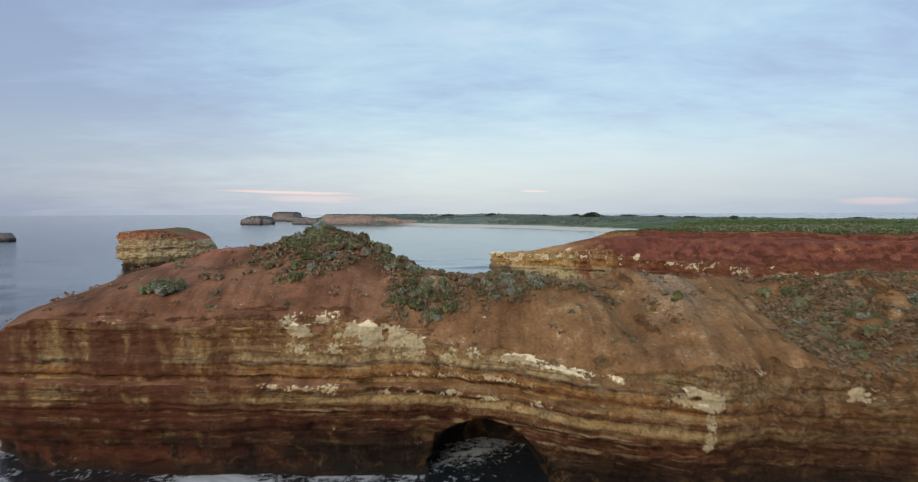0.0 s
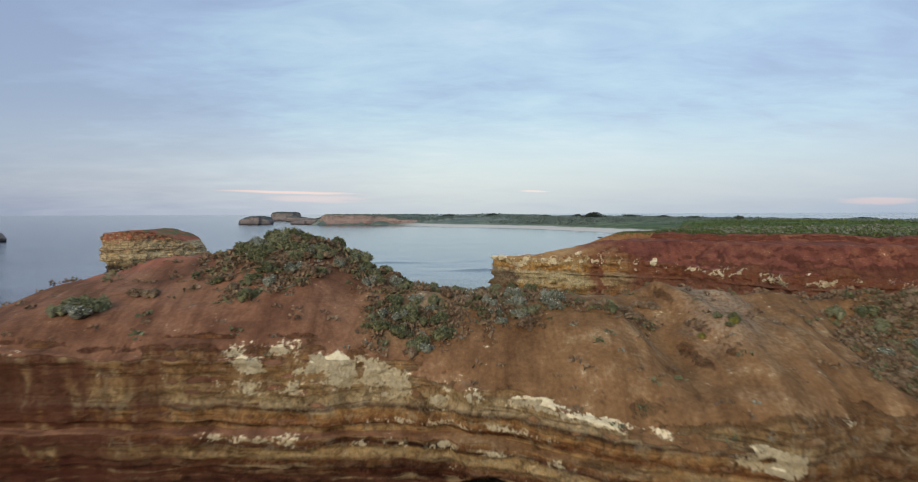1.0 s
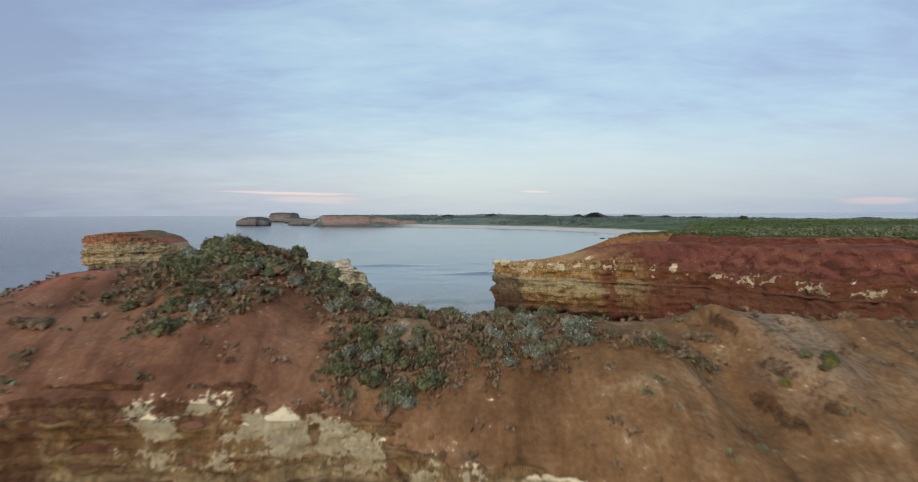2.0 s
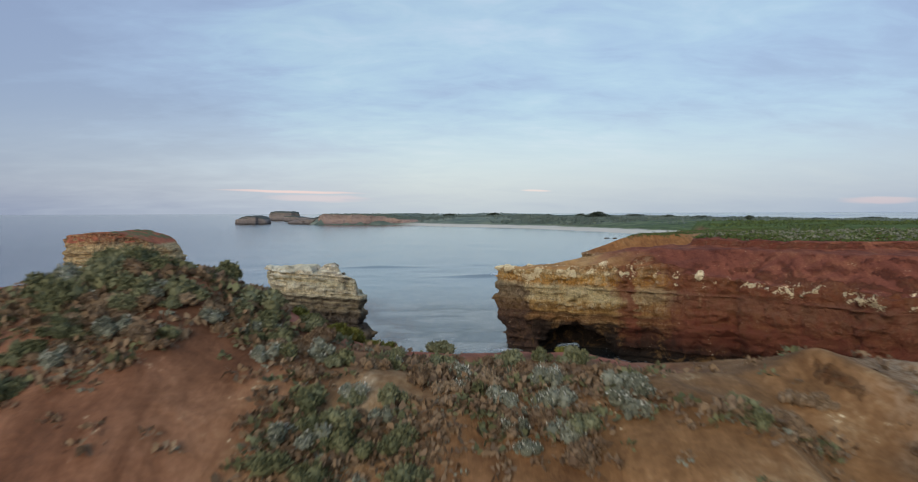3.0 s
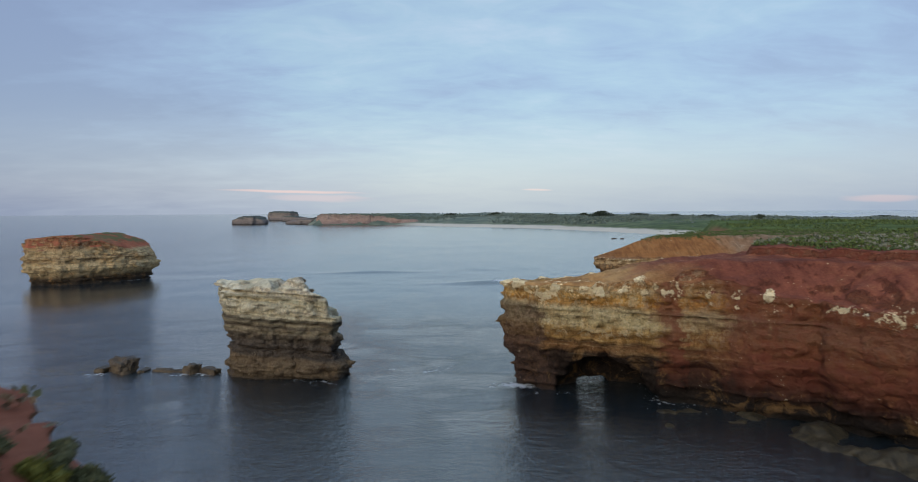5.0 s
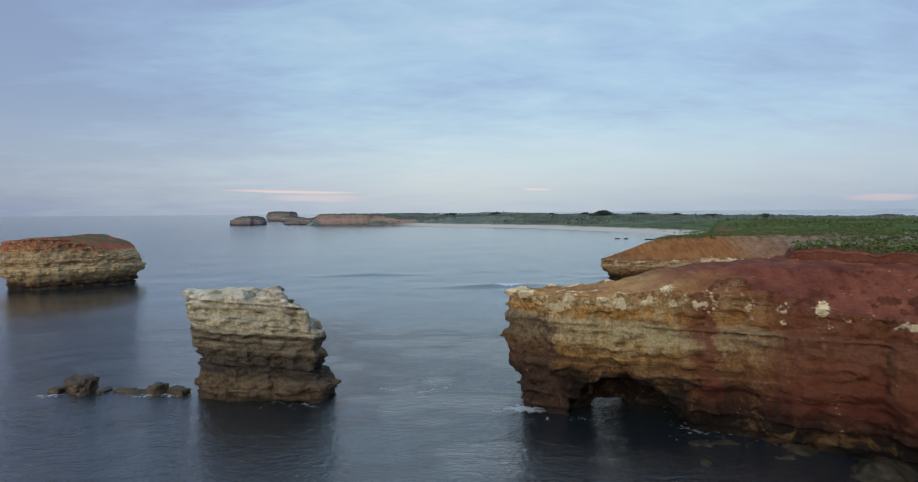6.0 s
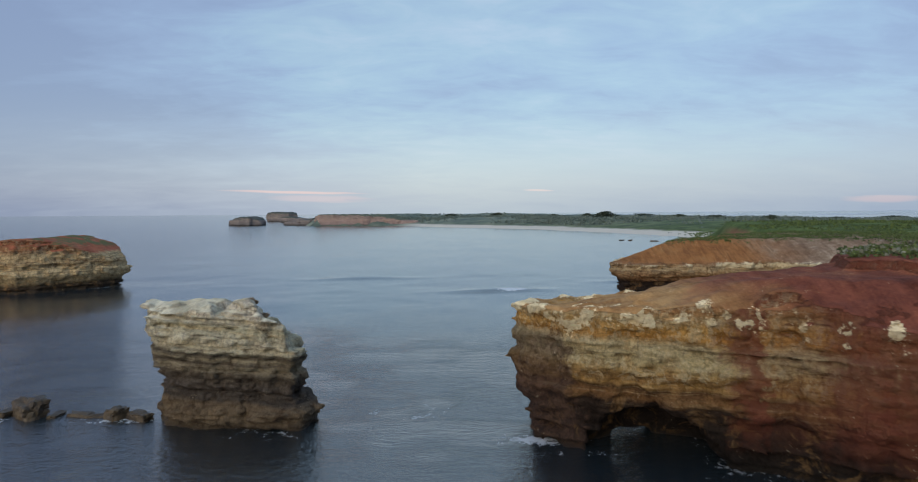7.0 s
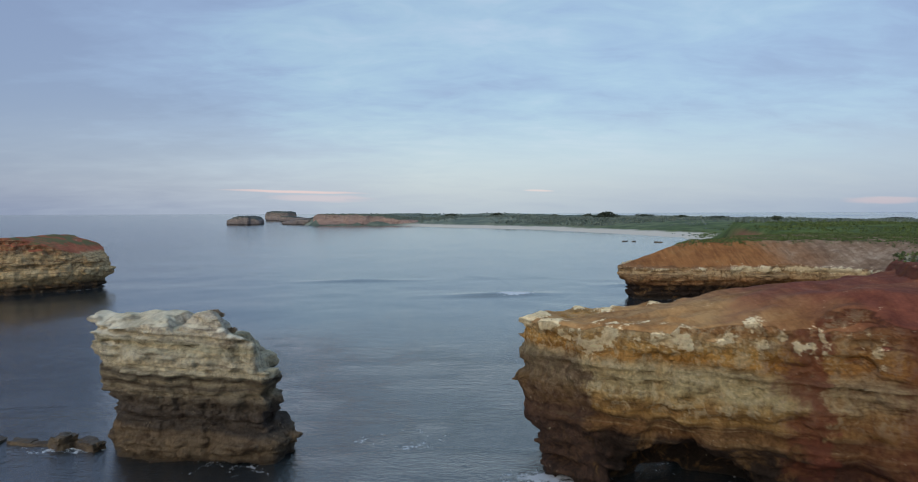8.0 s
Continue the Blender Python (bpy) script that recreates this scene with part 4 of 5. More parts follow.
foam = np.maximum(foam, np.where(SY > 560, np.clip(1 - bed / 16, 0, 1), 0))
foam *= 0.6 + 0.6 * fbm(SX, SY, 14, 15, 3)
for cx, cy, rx, ry, much in ((10.5, 165.2, 5.0, 2.2, 1.5), (13, 160, 6, 1.6, 0.8), (-44, 63, 9, 4, 1.4), (-22, 64, 8, 2.5, 1.4), (2, 57, 6, 2.5, 1.2), (-47, 172.6, 10, 1.8, 1.4), (20, 171, 3, 4, 1.0), (-110, 331, 8, 2, 0.8)):
    foam = np.maximum(foam, much * np.exp(-((SX - cx) / rx) ** 2 - ((SY - cy) / ry) ** 2) * (0.75 + 0.6 * fbm(SX, SY, 5, 18, 3)))
foam = np.maximum(foam, 0.75 * np.exp(-((SX + 5) / 14) ** 2 - ((SY - 176) / 4) ** 2) * (0.6 + 0.8 * fbm(SX, SY, 6, 16, 3)))
sz = fbm(SX, SY, 22, 17, 3) * 0.16 * np.clip((1500 - np.hypot(SX, SY)) / 800, 0, 1)
for cx, cy, wide, tall in ((12, 305, 15, 0.9), (-36, 345, 18, 0.7), (60, 330, 10, 0.5)):
    ridge = np.exp(-((SX - cx) / wide) ** 2 - ((SY - cy - (SX - cx) * 0.12) / 3.0) ** 2)
    sz = sz + tall * ridge
foam = np.maximum(foam, 2.2 * np.exp(-((SX - 16) / 5.0) ** 2 - ((SY - 304.5 - (SX - 12) * 0.12) / 2.4) ** 2))
me = mesh_of("water", *sheet(sx, sy, sz))
tag = me.attributes.new("foam", "FLOAT", "POINT")
tag.data.foreach_set("value", foam.astype(np.float32).ravel())
shelter = np.exp(-((SX - 20.5) / 6) ** 4 - ((SY - 161) / 9) ** 4)
tag = me.attributes.new("shelter", "FLOAT", "POINT")
tag.data.foreach_set("value", shelter.astype(np.float32).ravel())
me.materials.append(SEA)
water = tagged(new("water", me), "calm blue-grey sea with foam along the rocks", "sea", kind="structure")

# ---- small rocks, ledges and skerries ----


def boulder(name, size, seed, material, place, parent=None, flat=0.0, label="", category="rock", group=""):
    """One broken rock: a subdivided block pushed about and cut into beds."""
    bm = bmesh.new()
    bmesh.ops.create_icosphere(bm, subdivisions=4, radius=0.5)
    off = Vector((seed * 7.31, seed * 3.77, seed * 1.93))
    for v in bm.verts:
        c = v.co.copy()
        cube = c / max(abs(c.x), abs(c.y), abs(c.z))
        c = c.lerp(cube * 0.5, 0.85)
        c *= 1 + 0.3 * noise.noise(c * 1.8 + off) + 0.12 * noise.noise(c * 5 + off) + 0.07 * noise.noise(c * 11 + off)
        c.z += 0.04 * math.sin(c.z * 26 + seed)
        v.co = Vector((c.x * size[0], c.y * size[1], c.z * size[2]))
        if flat and v.co.z < -flat * size[2]:
            v.co.z = -flat * size[2]
    for fc in bm.faces:
        fc.smooth = False
    me = bpy.data.meshes.new(name)
    bm.to_mesh(me)
    bm.free()
    me.materials.append(material)
    ob = new(name, me)
    ob.location = place
    ob.rotation_euler = (0, 0, seed * 1.7)
    if parent:
        ob.parent = parent
        return tagged(ob, label)
    return tagged(ob, label, category, group)


for place, size, seed in (((-52.6, 174.5, 0.7), (4.4, 3.2, 2.7), 201), ((-41.4, 173.5, 0.3), (2.4, 2.0, 1.9), 202), ((-38.4, 173.2, 0.2), (3.2, 1.8, 1.2), 203),
                          ((-56.0, 175, 0.1), (2.4, 1.6, 1.0), 204), ((-46.5, 174.4, 0.0), (3.0, 1.4, 0.8), 205), ((-49.4, 174.4, 0.0), (2.4, 1.2, 0.7), 206), ((-44, 174, 0.0), (2.6, 1.2, 0.7), 207)):
    boulder("skerry_rock", size, seed, WET_STONE, place, label="low wet brown rock awash beside the stack", group="rocks beside the stack")

SHELF = [(25, 153), (26, 146), (31, 142), (38, 139.5), (41, 135), (44, 128), (52, 120), (60, 115), (63, 122), (52, 136), (44, 147), (34, 152)]
shelf_land = Land((22, 114, 0), (65, 156, 2.2), 0.3, SHELF, lambda X, Y: -0.3 + fbm(X, Y, 4.5, 61, 4) * 1.0, ([-2, 3], [0.0, 0.2]), 63, beds=0.2, wobble=1.2, lumps=0.8, rough=0.3)
shelf = tagged(new("rock_shelf"), "wet brown rock shelf awash below the arched headland", "rock shelf")
dry = shelf_land.verts[shelf_land.faces][:, :, 2].max(1) > -0.25
for keep in pieces(shelf_land.faces, dry, 24):
    seen, again = np.unique(shelf_land.faces[keep], return_inverse=True)
    me = mesh_of("slab", shelf_land.verts[seen], again.reshape(-1, 4))
    me.materials.append(SHELF_STONE)
    new("slab", me).parent = shelf

for k, (x, y) in enumerate(((125, 640), (146, 622), (131, 636))):
    boulder("beach_rock", (6, 3, 1.3), 300 + k, WET_STONE, (x, y, 0.1), label="dark rock awash near the beach", group="rocks near the beach")

# ---- islets out in the bay ----


def islet(outline, heights, seed, label, h=2.2):
    xs, ys = [p[0] for p in outline], [p[1] for p in outline]
    lump = Land((min(xs) - 9, min(ys) - 9, 0), (max(xs) + 9, max(ys) + 9, max(heights[1]) + 7), h, outline,
                lambda X, Y: np.interp(X, heights[0], heights[1]), ([-2, 0, 3, 30], [2, 1.5, 0, 1.5]), seed, beds=0.6, wobble=2.0, rough=0.6, lumps=1.2, bottom=-4)
    return lump.build("islet", HAZED_ISLET_ROCK, label, "islet", "turf", "dark turf, its green greyed by haze", 3.0)


# sea haze over the islets is painted into these greys
HAZED_ISLET_ROCK = rock_material(
    "hazed_islet_rock", [(0.0, rgb(84, 82, 86)), (3.0, rgb(138, 134, 134)), (8.0, rgb(150, 142, 142)), (14.0, rgb(128, 122, 124)), (24.0, rgb(110, 108, 108))],
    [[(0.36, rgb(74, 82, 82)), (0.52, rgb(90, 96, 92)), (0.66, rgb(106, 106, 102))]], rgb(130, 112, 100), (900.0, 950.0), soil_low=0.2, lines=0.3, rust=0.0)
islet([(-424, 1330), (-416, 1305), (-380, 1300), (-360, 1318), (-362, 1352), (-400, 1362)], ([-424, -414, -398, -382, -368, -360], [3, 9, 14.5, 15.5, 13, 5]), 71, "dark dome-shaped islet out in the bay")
islet([(-492, 1800), (-478, 1776), (-430, 1770), (-412, 1796), (-424, 1840), (-474, 1846)], ([-492, -470, -420, -410], [20, 23, 21, 15]), 72, "flat-topped rock islet in the bay, greyed by haze", 3.0)
islet([(-416, 1640), (-396, 1622), (-352, 1626), (-330, 1650), (-360, 1672), (-402, 1668)], ([-416, -390, -360, -330], [12, 13, 8, 5]), 73, "low rock islet off the far point, greyed by haze", 3.0)
islet([(-326, 1322), (-306, 1300), (-270, 1296), (-252, 1320), (-280, 1344)], ([-326, -300, -275, -255], [4, 7, 10, 15]), 74, "broken rock islet off the far point, greyed by haze", 2.2)
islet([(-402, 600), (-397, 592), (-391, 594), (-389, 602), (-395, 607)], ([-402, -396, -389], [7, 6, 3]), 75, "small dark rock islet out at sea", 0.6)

# pink and buff beds, paled and dulled in colour for distance haze
HAZED_TIP_ROCK = rock_material(
    "hazed_far_point_rock", [(0.0, rgb(116, 111, 116)), (3.0, rgb(170, 153, 151)), (8.0, rgb(178, 155, 151)), (12.0, rgb(160, 141, 139)), (24.0, rgb(146, 135, 132))],
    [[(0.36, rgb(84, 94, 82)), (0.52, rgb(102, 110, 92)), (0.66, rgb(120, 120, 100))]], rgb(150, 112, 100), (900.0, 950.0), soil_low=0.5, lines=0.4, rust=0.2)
TIP = [(-252, 1246), (-240, 1232), (-200, 1237), (-165, 1233), (-135, 1242), (-100, 1222), (-78, 1215), (-70, 1250), (-120, 1300), (-200, 1330), (-255, 1300)]
tip_land = Land((-264, 1205, 0), (-60, 1340, 27), 2.0, TIP, lambda X, Y: np.interp(X, [-252, -240, -180, -140, -105, -70], [15, 18.5, 18, 15, 10, 6]), ([-2, 0, 3, 30], [2, 1.5, 0, 1.5]), 77, beds=0.8, wobble=2.0, rough=0.9, lumps=1.2, bottom=-4)
tip_land.build("far_point", HAZED_TIP_ROCK, "pink and buff sea cliff at the far end of the beach", "headland", "turf", "dull green turf on the far point", 2.0)

# ---- shrubs on the headlands ----


def foliage(rng, lobes, leaves, leaf, up=0.35):
    """Leaves on a heap of rounded lobes: points and faces for a mesh."""
    verts, faces = [], []
    for k in range(leaves):
        c, r = lobes[rng.integers(len(lobes))]
        v = rng.normal(size=3)
        v[2] = abs(v[2]) * 0.9 + rng.uniform(-0.25, 0.1)
        v /= np.linalg.norm(v)
        at = np.array(c) + v * np.array(r) * rng.uniform(0.74, 1.04)
        if at[2] < 0.02:
            at[2] = rng.uniform(0.02, 0.1)
        out = v + rng.normal(size=3) * 0.32 + np.array((0, 0, up))
        out /= np.linalg.norm(out)
        across = np.cross(out, rng.normal(size=3))
        across /= np.linalg.norm(across)
        ln, wd = leaf * rng.uniform(0.7, 1.5), leaf * rng.uniform(0.3, 0.5)
        n = len(verts)
        verts += [at - across * wd * 0.4, at + across * wd * 0.4, at + out * ln * 0.6 + across * wd, at + out * ln, at + out * ln * 0.6 - across * wd]
        faces.append((n, n + 1, n + 2, n + 3, n + 4))
    return verts, faces


def shrub(name, seed, material, label, leaves=640, leaf=0.11, squat=0.62, spread_by=0.42, lobe_n=8):
    """A shrub about one metre wide: foliage over a low tangle of stems."""
    rng = np.random.default_rng(seed)
    lobes = []
    for k in range(lobe_n):
        a, d = rng.uniform(0, 6.28), spread_by * math.sqrt(rng.uniform(0, 1))
        r = rng.uniform(0.16, 0.27)
        lobes.append(((math.cos(a) * d, math.sin(a) * d, rng.uniform(0.08, 0.28) * squat / 0.62 * (1.3 - d)), (r, r, r * rng.uniform(0.8, 1.15) * squat / 0.62)))
    thing = tagged(new(name), label, "shrub")
    v, f = foliage(rng, lobes, leaves, leaf)
    core = bmesh.new()
    for c, r in lobes:
        bmesh.ops.create_icosphere(core, subdivisions=2, radius=1.0, matrix=Matrix.Translation(c) @ Matrix.Diagonal((r[0] * 0.82, r[1] * 0.82, r[2] * 0.82, 1)))
    base = len(v)
    v += [tuple(q.co) for q in core.verts]
    f += [tuple(base + q.index for q in fc.verts) for fc in core.faces]
    core.free()
    me = bpy.data.meshes.new("foliage")
    me.from_pydata([tuple(p) for p in v], [], f)
    me.materials.append(material)
    ob = new("foliage", me)
    ob.parent = thing
    # paler tips only on the crown, also standing for the light on top
    if material is SILVER:
        crown = [(c, r) for c, r in lobes]
        v, f = foliage(rng, crown, 110, leaf * 0.9, 0.9)
        keep = [q for q in f if v[q[3]][2] > 0.16 + 0.1 * rng.uniform(-1, 1)]
        me = bpy.data.meshes.new("pale_tip_growth")
        me.from_pydata([tuple(np.array(p) * 1.04) for p in v], [], keep)
        me.materials.append(TIPS)
        tips = new("pale_tip_growth", me)
        tips.parent = ob
        tagged(tips, "pale silver leaf tips that also carry the crown's highlights", kind="stuff")
    bm = bmesh.new()
    for k in range(14):
        a, d = rng.uniform(0, 6.28), rng.uniform(0.15, 0.5)
        tip = Vector((math.cos(a) * d, math.sin(a) * d, rng.uniform(0.12, 0.45) * squat))
        root = Vector((math.cos(a) * 0.05, math.sin(a) * 0.05, -0.15))
        side = Vector((-math.sin(a), math.cos(a), 0)) * 0.018
        top = Vector((0, 0, 0.02))
        p = [bm.verts.new(q) for q in (root - side, root + side, root + top * 2, tip - side * 0.4, tip + side * 0.4, tip + top)]
        for i, j, k2, l in ((0, 1, 4, 3), (1, 2, 5, 4), (2, 0, 3, 5)):
            bm.faces.new((p[i], p[j], p[k2], p[l]))
    part("stem_tangle", bm, TWIG, thing, "dark tangled twigs")
    return thing


KINDS = {}
for kind, mat, text, squat, leaf in (("silver", SILVER, "rounded silver-grey cushion bush on red earth", 0.75, 0.085), ("green", GREEN, "dense dark green coastal shrub", 0.8, 0.1),
                                     ("lime", LIME, "bright yellow-green spreading shrub on the cliff edge", 0.75, 0.1), ("dry", BROWN, "low dry brown shrub on bare earth", 0.65, 0.08)):
    KINDS[kind] = [shrub("shrub", 400 + len(KINDS) * 10 + k, mat, text, squat=squat, leaf=leaf) for k in range(3)]

used = set()
rng = np.random.default_rng(91)


def plant(kind, x, y, size, land, tall=1.0):
    z = land.height(x, y)
    if z < 6:
        return
    ob = KINDS[kind][rng.integers(3)]
    m = pose(x, y, z - 0.06 * size, rng.uniform(-8, 8), rng.uniform(-8, 8), rng.uniform(0, 360))
    if ob.name not in used:
        used.add(ob.name)
        made = ob
        made.matrix_basis = m
    else:
        made = copy_thing(ob, m)
    made.scale = (size, size * rng.uniform(0.85, 1.15), size * tall * rng.uniform(0.8, 1.15))
    tagged(made, group="coastal shrubs")


def thicket(cx, cy, rx, ry, count, mix, small, large, land=near_land):
    """Shrubs of mixed kinds over an oval of ground, thinner towards its rim."""
    names, odds = zip(*mix)
    odds = np.array(odds) / sum(odds)
    for k in range(count):
        a, d = rng.uniform(0, 6.28), rng.uniform(0, 1) ** 0.6
        plant(names[rng.choice(len(names), p=odds)], cx + math.cos(a) * d * rx, cy + math.sin(a) * d * ry, rng.uniform(small, large), land)


thicket(-13, 71.8, 5.5, 3.2, 40, (("green", 6), ("dry", 2), ("silver", 1)), 1.0, 1.8)
thicket(-14.5, 67.8, 4.5, 3, 32, (("dry", 4), ("green", 3), ("silver", 2)), 0.7, 1.5)
thicket(-7.5, 71, 2.6, 3, 18, (("silver", 2), ("dry", 3), ("green", 3)), 0.7, 1.2)
thicket(-4, 69, 4, 3, 18, (("silver", 3), ("dry", 4), ("green", 2)), 0.6, 1.2)
thicket(1, 69.5, 4, 3.2, 20, (("silver", 3), ("dry", 4), ("green", 2)), 0.6, 1.2)
thicket(-3.3, 64.3, 2.4, 2.8, 20, (("green", 4), ("silver", 2), ("dry", 1)), 0.8, 1.5)
thicket(4.8, 66.3, 3.4, 2.4, 22, (("silver", 6), ("dry", 1), ("green", 2)), 0.7, 1.4)
thicket(11.5, 65.6, 1.6, 0.8, 7, (("dry", 4), ("green", 2)), 0.6, 1.2)
thicket(15, 68.2, 1.6, 0.8, 6, (("dry", 3), ("silver", 1)), 0.6, 1.0)
thicket(36, 66, 8, 5, 46, (("dry", 5), ("silver", 2), ("green", 3)), 0.7, 1.5)
thicket(33, 60.5, 4.5, 2, 10, (("green", 4), ("lime", 1), ("dry", 2)), 0.6, 1.2)
thicket(18.3, 63.3, 1.6, 0.8, 5, (("lime", 2), ("green", 3)), 0.5, 0.9)
thicket(-28, 64.6, 1.7, 0.9, 8, (("green", 5), ("silver", 2)), 1.1, 1.8)
thicket(-24, 67, 0.9, 0.6, 3, (("dry", 1),), 0.9, 1.4)
for k in range(16):
    plant("dry" if k % 3 == 0 else "green", -20 + k * 0.72 + rng.uniform(-0.5, 0.5), 88.2 - k * 0.42 + rng.uniform(-0.7, 0.5), rng.uniform(0.9, 1.5), near_land)
thicket(-5.2, 78.5, 2.4, 1.2, 11, (("lime", 5), ("green", 2)), 0.6, 1.1)
thicket(-8, 83.2, 2.6, 1.2, 12, (("lime", 2), ("green", 5)), 0.6, 1.1)
thicket(-0.4, 79.5, 0.6, 0.4, 2, (("green", 1),), 1.0, 1.3)
thicket(6.8, 83, 1.6, 0.7, 4, (("green", 2), ("lime", 1)), 0.5, 0.8)
thicket(5.2, 72, 1.2, 0.6, 3, (("green", 1),), 0.8, 1.1)
for x in (-22.6, -21.7, -23.2):
    plant("dry", x, 168.0 + rng.uniform(-0.6, 0.8), 1.3, stack_land, 0.8)


def scatter_mesh(name, spots, sizes, material, label, category, leaves, seed, flat=0.6):
    """Many small clumps of leaves as one mesh, for what nobody could count."""
    rng = np.random.default_rng(seed)
    n = len(spots)
    at = np.repeat(spots, leaves, 0)
    size = np.repeat(sizes, leaves)[:, None]
    v = rng.normal(size=(n * leaves, 3))
    v[:, 2] = np.abs(v[:, 2])
    v /= np.linalg.norm(v, axis=1)[:, None]
    c = at + v * size * np.array((0.5, 0.5, 0.5 * flat)) * rng.uniform(0.4, 1.0, (n * leaves, 1))
    out = v + rng.normal(size=v.shape) * 0.6 + np.array((0, 0, 0.3))
    out /= np.linalg.norm(out, axis=1)[:, None]
    side = np.cross(out, rng.normal(size=v.shape))
    side /= np.linalg.norm(side, axis=1)[:, None]
    ln = size * rng.uniform(0.2, 0.42, (n * leaves, 1))
    wd = size * rng.uniform(0.07, 0.15, (n * leaves, 1))
    quad = np.stack((c - side * wd, c + out * ln * 0.5 - side * wd * 1.2, c + out * ln, c + out * ln * 0.4 + side * wd * 1.3), 1)
    me = mesh_of(name, quad.reshape(-1, 3), np.arange(n * leaves * 4).reshape(-1, 4), False)
    me.materials.append(material)
    return tagged(new(name, me), label, category, kind="stuff")


def spots_on(land, count, low, high, want, seed):
    """Random places on a land's ground where want(x, y) exceeds a random draw."""
    rng = np.random.default_rng(seed)
    x, y = rng.uniform(low[0], high[0], count), rng.uniform(low[1], high[1], count)
    keep = rng.uniform(0, 1, count) < want(x, y)
    x, y = x[keep], y[keep]
    i = np.clip(((x - land.xs[0]) / land.h).round().astype(int), 0, len(land.xs) - 1)
    j = np.clip(((y - land.ys[0]) / land.h).round().astype(int), 0, len(land.ys) - 1)
    z = land.tops[i, j]
    ok = (z > 8) & (z > land.ground[i, j] - 0.8)
    return np.stack((x, y, z), 1)[ok]


def blob(x, y, cx, cy, rx, ry):
    return np.exp(-((x - cx) / rx) ** 2 - ((y - cy) / ry) ** 2)


def near_cover(x, y):
    d = 1.2 * blob(x, y, -13.5, 70.5, 6.5, 4.2) + 0.45 * blob(x, y, 0, 68.3, 8, 4) + 0.8 * blob(x, y, 40, 65, 10, 8) + 0.5 * blob(x, y, 33, 66, 4.5, 5) + 0.9 * blob(x, y, -3.3, 64, 2.6, 3) + 0.5 * blob(x, y, 12, 66, 3, 1.2)
    return np.clip(d * (0.8 + 1.1 * fbm(x, y, 3.0, 21, 4)) - 0.1, 0.008, 1) * np.where(blob(x, y, -9.3, 65.3, 2.6, 2.2) > 0.45, 0.05, 1) * (1 - 0.97 * np.clip(1.6 * blob(x, y, 5, 80.5, 7, 5), 0, 1))


p = spots_on(near_land, 120000, (-48, 54), (60, 94), near_cover, 31)
half = np.random.default_rng(5).uniform(0, 1, len(p))
sz_of = lambda q, a, b, s: np.random.default_rng(s).uniform(a, b, len(q))
q = p[half < 0.68]
scatter_mesh("dry_scrub", q, sz_of(q, 0.4, 1.1, 6), BROWN, "low dry brown scrub over the red earth", "scrub", 12, 7)
q = p[(half >= 0.68) & (half < 0.86)]
scatter_mesh("green_scrub", q, sz_of(q, 0.4, 1.1, 8), GREEN, "low green scrub between the shrubs", "scrub", 12, 9)
q = p[half >= 0.86]
scatter_mesh("silver_scrub", q, sz_of(q, 0.25, 0.6, 10), SILVER, "small silver-grey tufts between the shrubs", "scrub", 12, 11)

# heath over the mainland plateau
q = spots_on(arched_land, 16000, (34, 112), (112, 220), lambda x, y: np.where(arched_scarp(x - 0.8, y - 1.0) > 0.95, 1, 0), 41)
scatter_mesh("heath", q, sz_of(q, 0.5, 1.3, 12), HEATH, "dense dark green heath on the headland plateau", "heath", 9, 13)
q2 = q[::7] + np.array((0.6, 0.3, 0.1))
scatter_mesh("silver_heath", q2, sz_of(q2, 0.7, 1.6, 14), SILVER, "pale grey bushes among the plateau heath", "heath", 10, 15)
q = spots_on(point_land, 15000, (46, 246), (180, 372), lambda x, y: np.clip((inside_by(POINT, x, y) - 11.0) / 2, 0, 1), 43)
scatter_mesh("point_heath", q, sz_of(q, 0.5, 1.3, 16), HEATH, "low heath on top of the bay point", "heath", 8, 17)


def on_main(count, low, high, want, seed):
    rng = np.random.default_rng(seed)
    x, y = rng.uniform(low[0], high[0], count), rng.uniform(low[1], high[1], count)
    z, d = main_height(x, y)
    keep = (rng.uniform(0, 1, count) < want(x, y, d)) & (z > 1)
    return np.stack((x, y, z), 1)[keep]


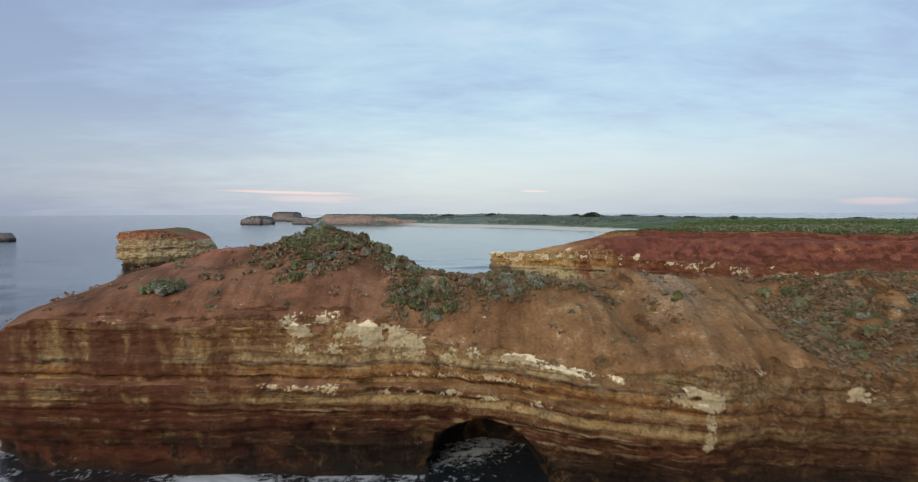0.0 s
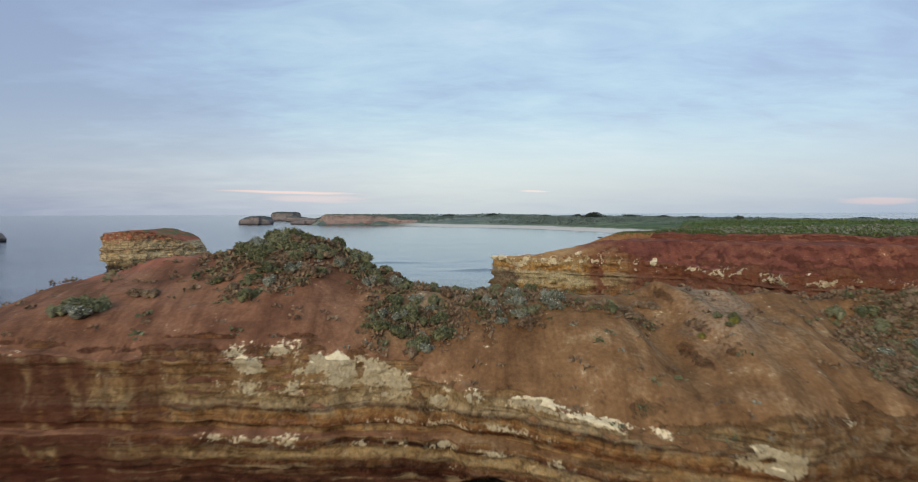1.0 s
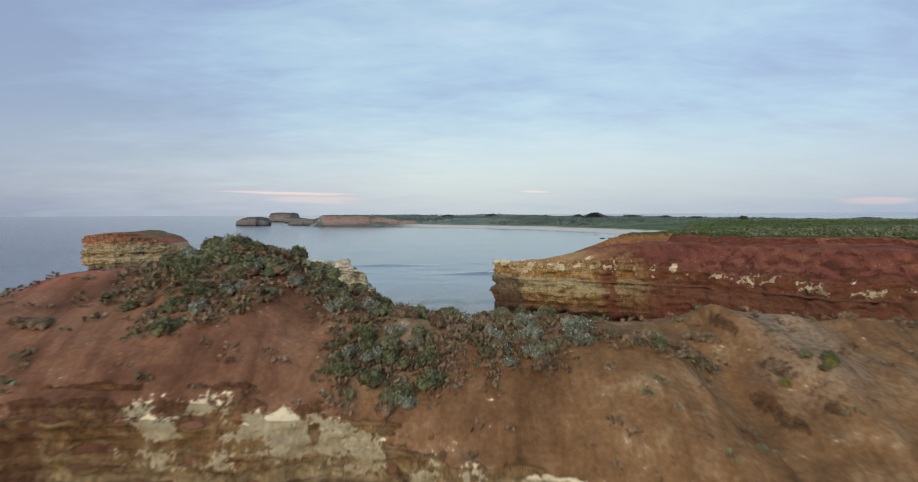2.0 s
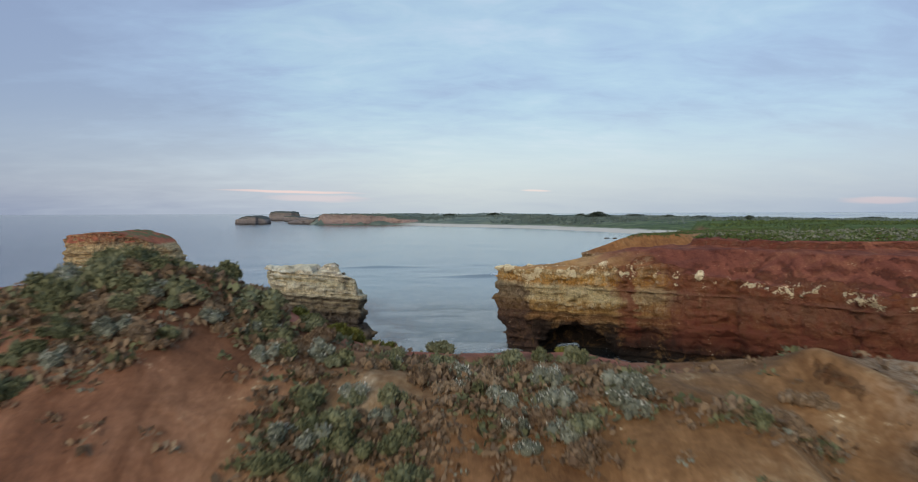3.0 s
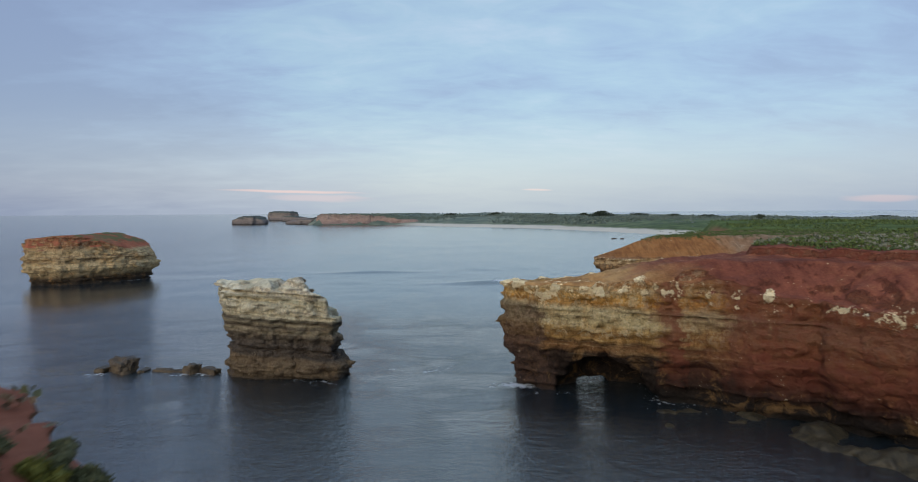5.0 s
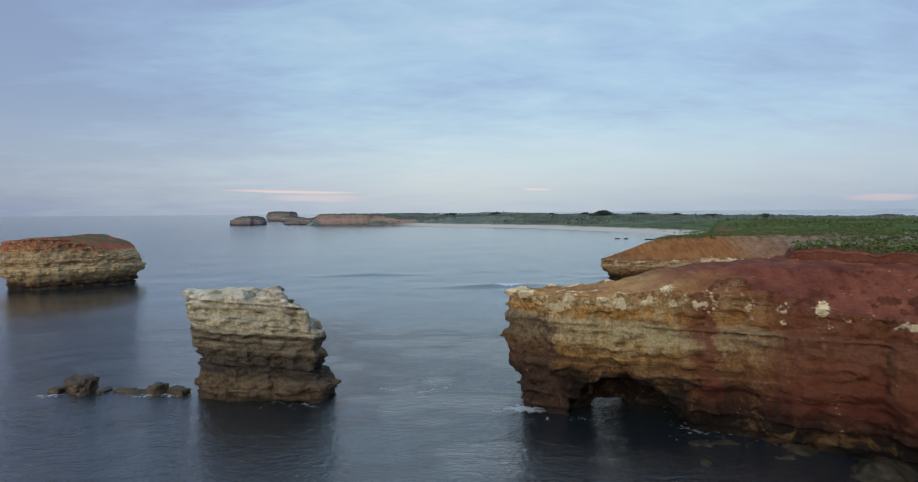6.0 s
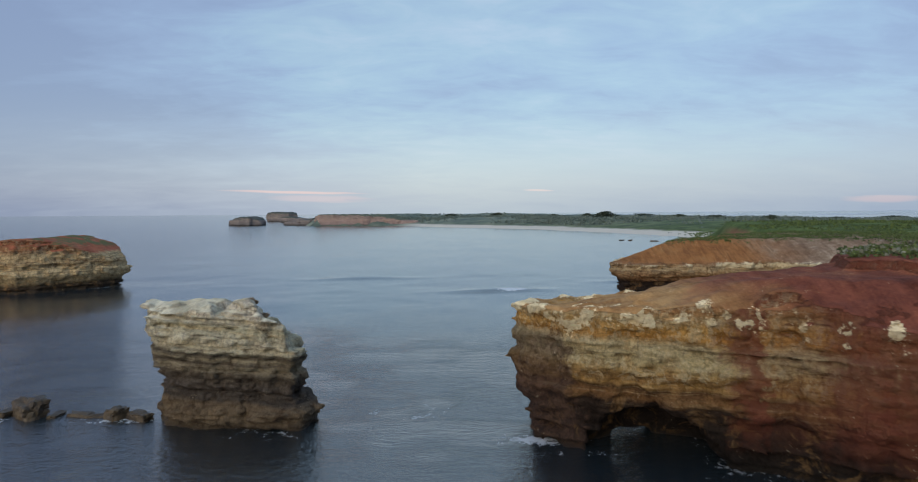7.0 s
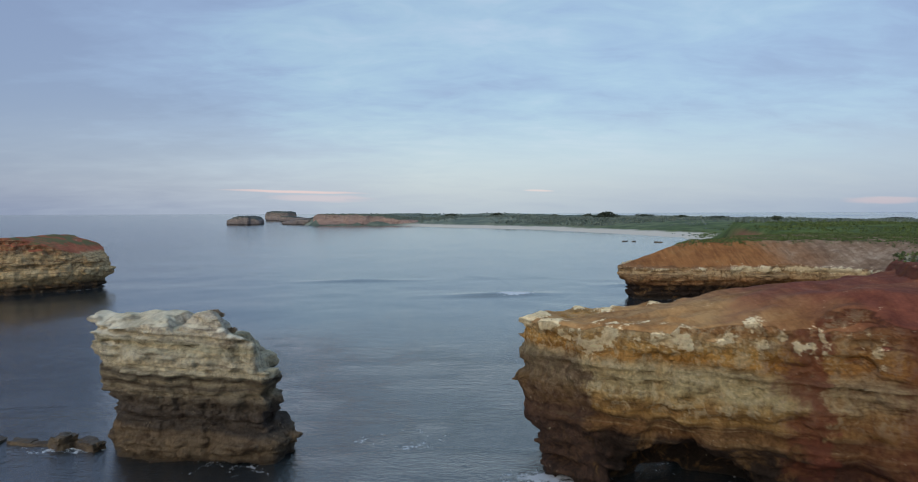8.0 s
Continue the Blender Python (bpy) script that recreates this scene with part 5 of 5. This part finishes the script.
q = on_main(34000, (80, 100), (560, 760), lambda x, y, d: np.clip((d - 6) / 6, 0, 1) * np.clip(0.55 + fbm(x, y, 30, 51, 3), 0, 1), 53)
scatter_mesh("plateau_heath", q, sz_of(q, 1.2, 3.2, 18), HEATH, "rolling green heath behind the cliffs", "heath", 8, 19, 0.5)
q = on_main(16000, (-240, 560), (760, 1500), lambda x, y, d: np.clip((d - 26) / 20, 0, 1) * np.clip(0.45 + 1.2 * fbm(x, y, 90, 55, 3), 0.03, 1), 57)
scatter_mesh("dune_scrub", q, sz_of(q, 4, 9, 20), HAZED_WOOD, "scrub over the dunes behind the beach, its green greyed by haze", "scrub", 9, 21, 0.6)


def copse(x, y, wide, deep, tall, seed):
    """One clump of dark trees standing over the low country."""
    rng = np.random.default_rng(seed)
    n = int(60 + wide * 3)
    px, py = x + rng.normal(0, 0.4, n) * wide / 2, y + rng.normal(0, 0.4, n) * deep / 2
    near = np.clip(1 - ((px - x) / wide) ** 2 * 3, 0.25, 1)
    pz = main_height(px, py)[0] + rng.uniform(0.1, 0.85, n) * tall * near
    scatter_mesh("copse", np.stack((px, py, pz), 1), rng.uniform(0.35, 0.6, n) * tall, COPSE, "dark clump of wind-shaped trees on low country", "trees", 10, seed + 1)


COPSE = leaf_material("copse_foliage", rgb(44, 54, 46), rgb(70, 80, 66), rgb(80, 90, 74))
for k, (side_by, far, wide, tall) in enumerate(((0.196, 1300, 46, 12), (0.172, 1450, 30, 8), (0.4215, 760, 13, 7), (0.045, 1500, 34, 8), (0.125, 1400, 34, 7), (0.35, 1000, 50, 6), (0.30, 1250, 30, 6), (0.25, 1500, 60, 6),
                                                (-0.02, 1600, 40, 7), (0.52, 1050, 60, 6), (0.6, 1250, 70, 8))):
    copse(1.5 + side_by * far, 60 + far, wide, wide * 0.5, tall, 700 + 3 * k)
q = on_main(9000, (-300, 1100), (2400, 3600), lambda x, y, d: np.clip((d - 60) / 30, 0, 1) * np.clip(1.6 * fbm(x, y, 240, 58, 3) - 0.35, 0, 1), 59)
scatter_mesh("far_wood", q, sz_of(q, 5, 10, 22), HAZED_WOOD, "hazy lines of far trees across the low hills", "woods", 9, 23, 0.6)
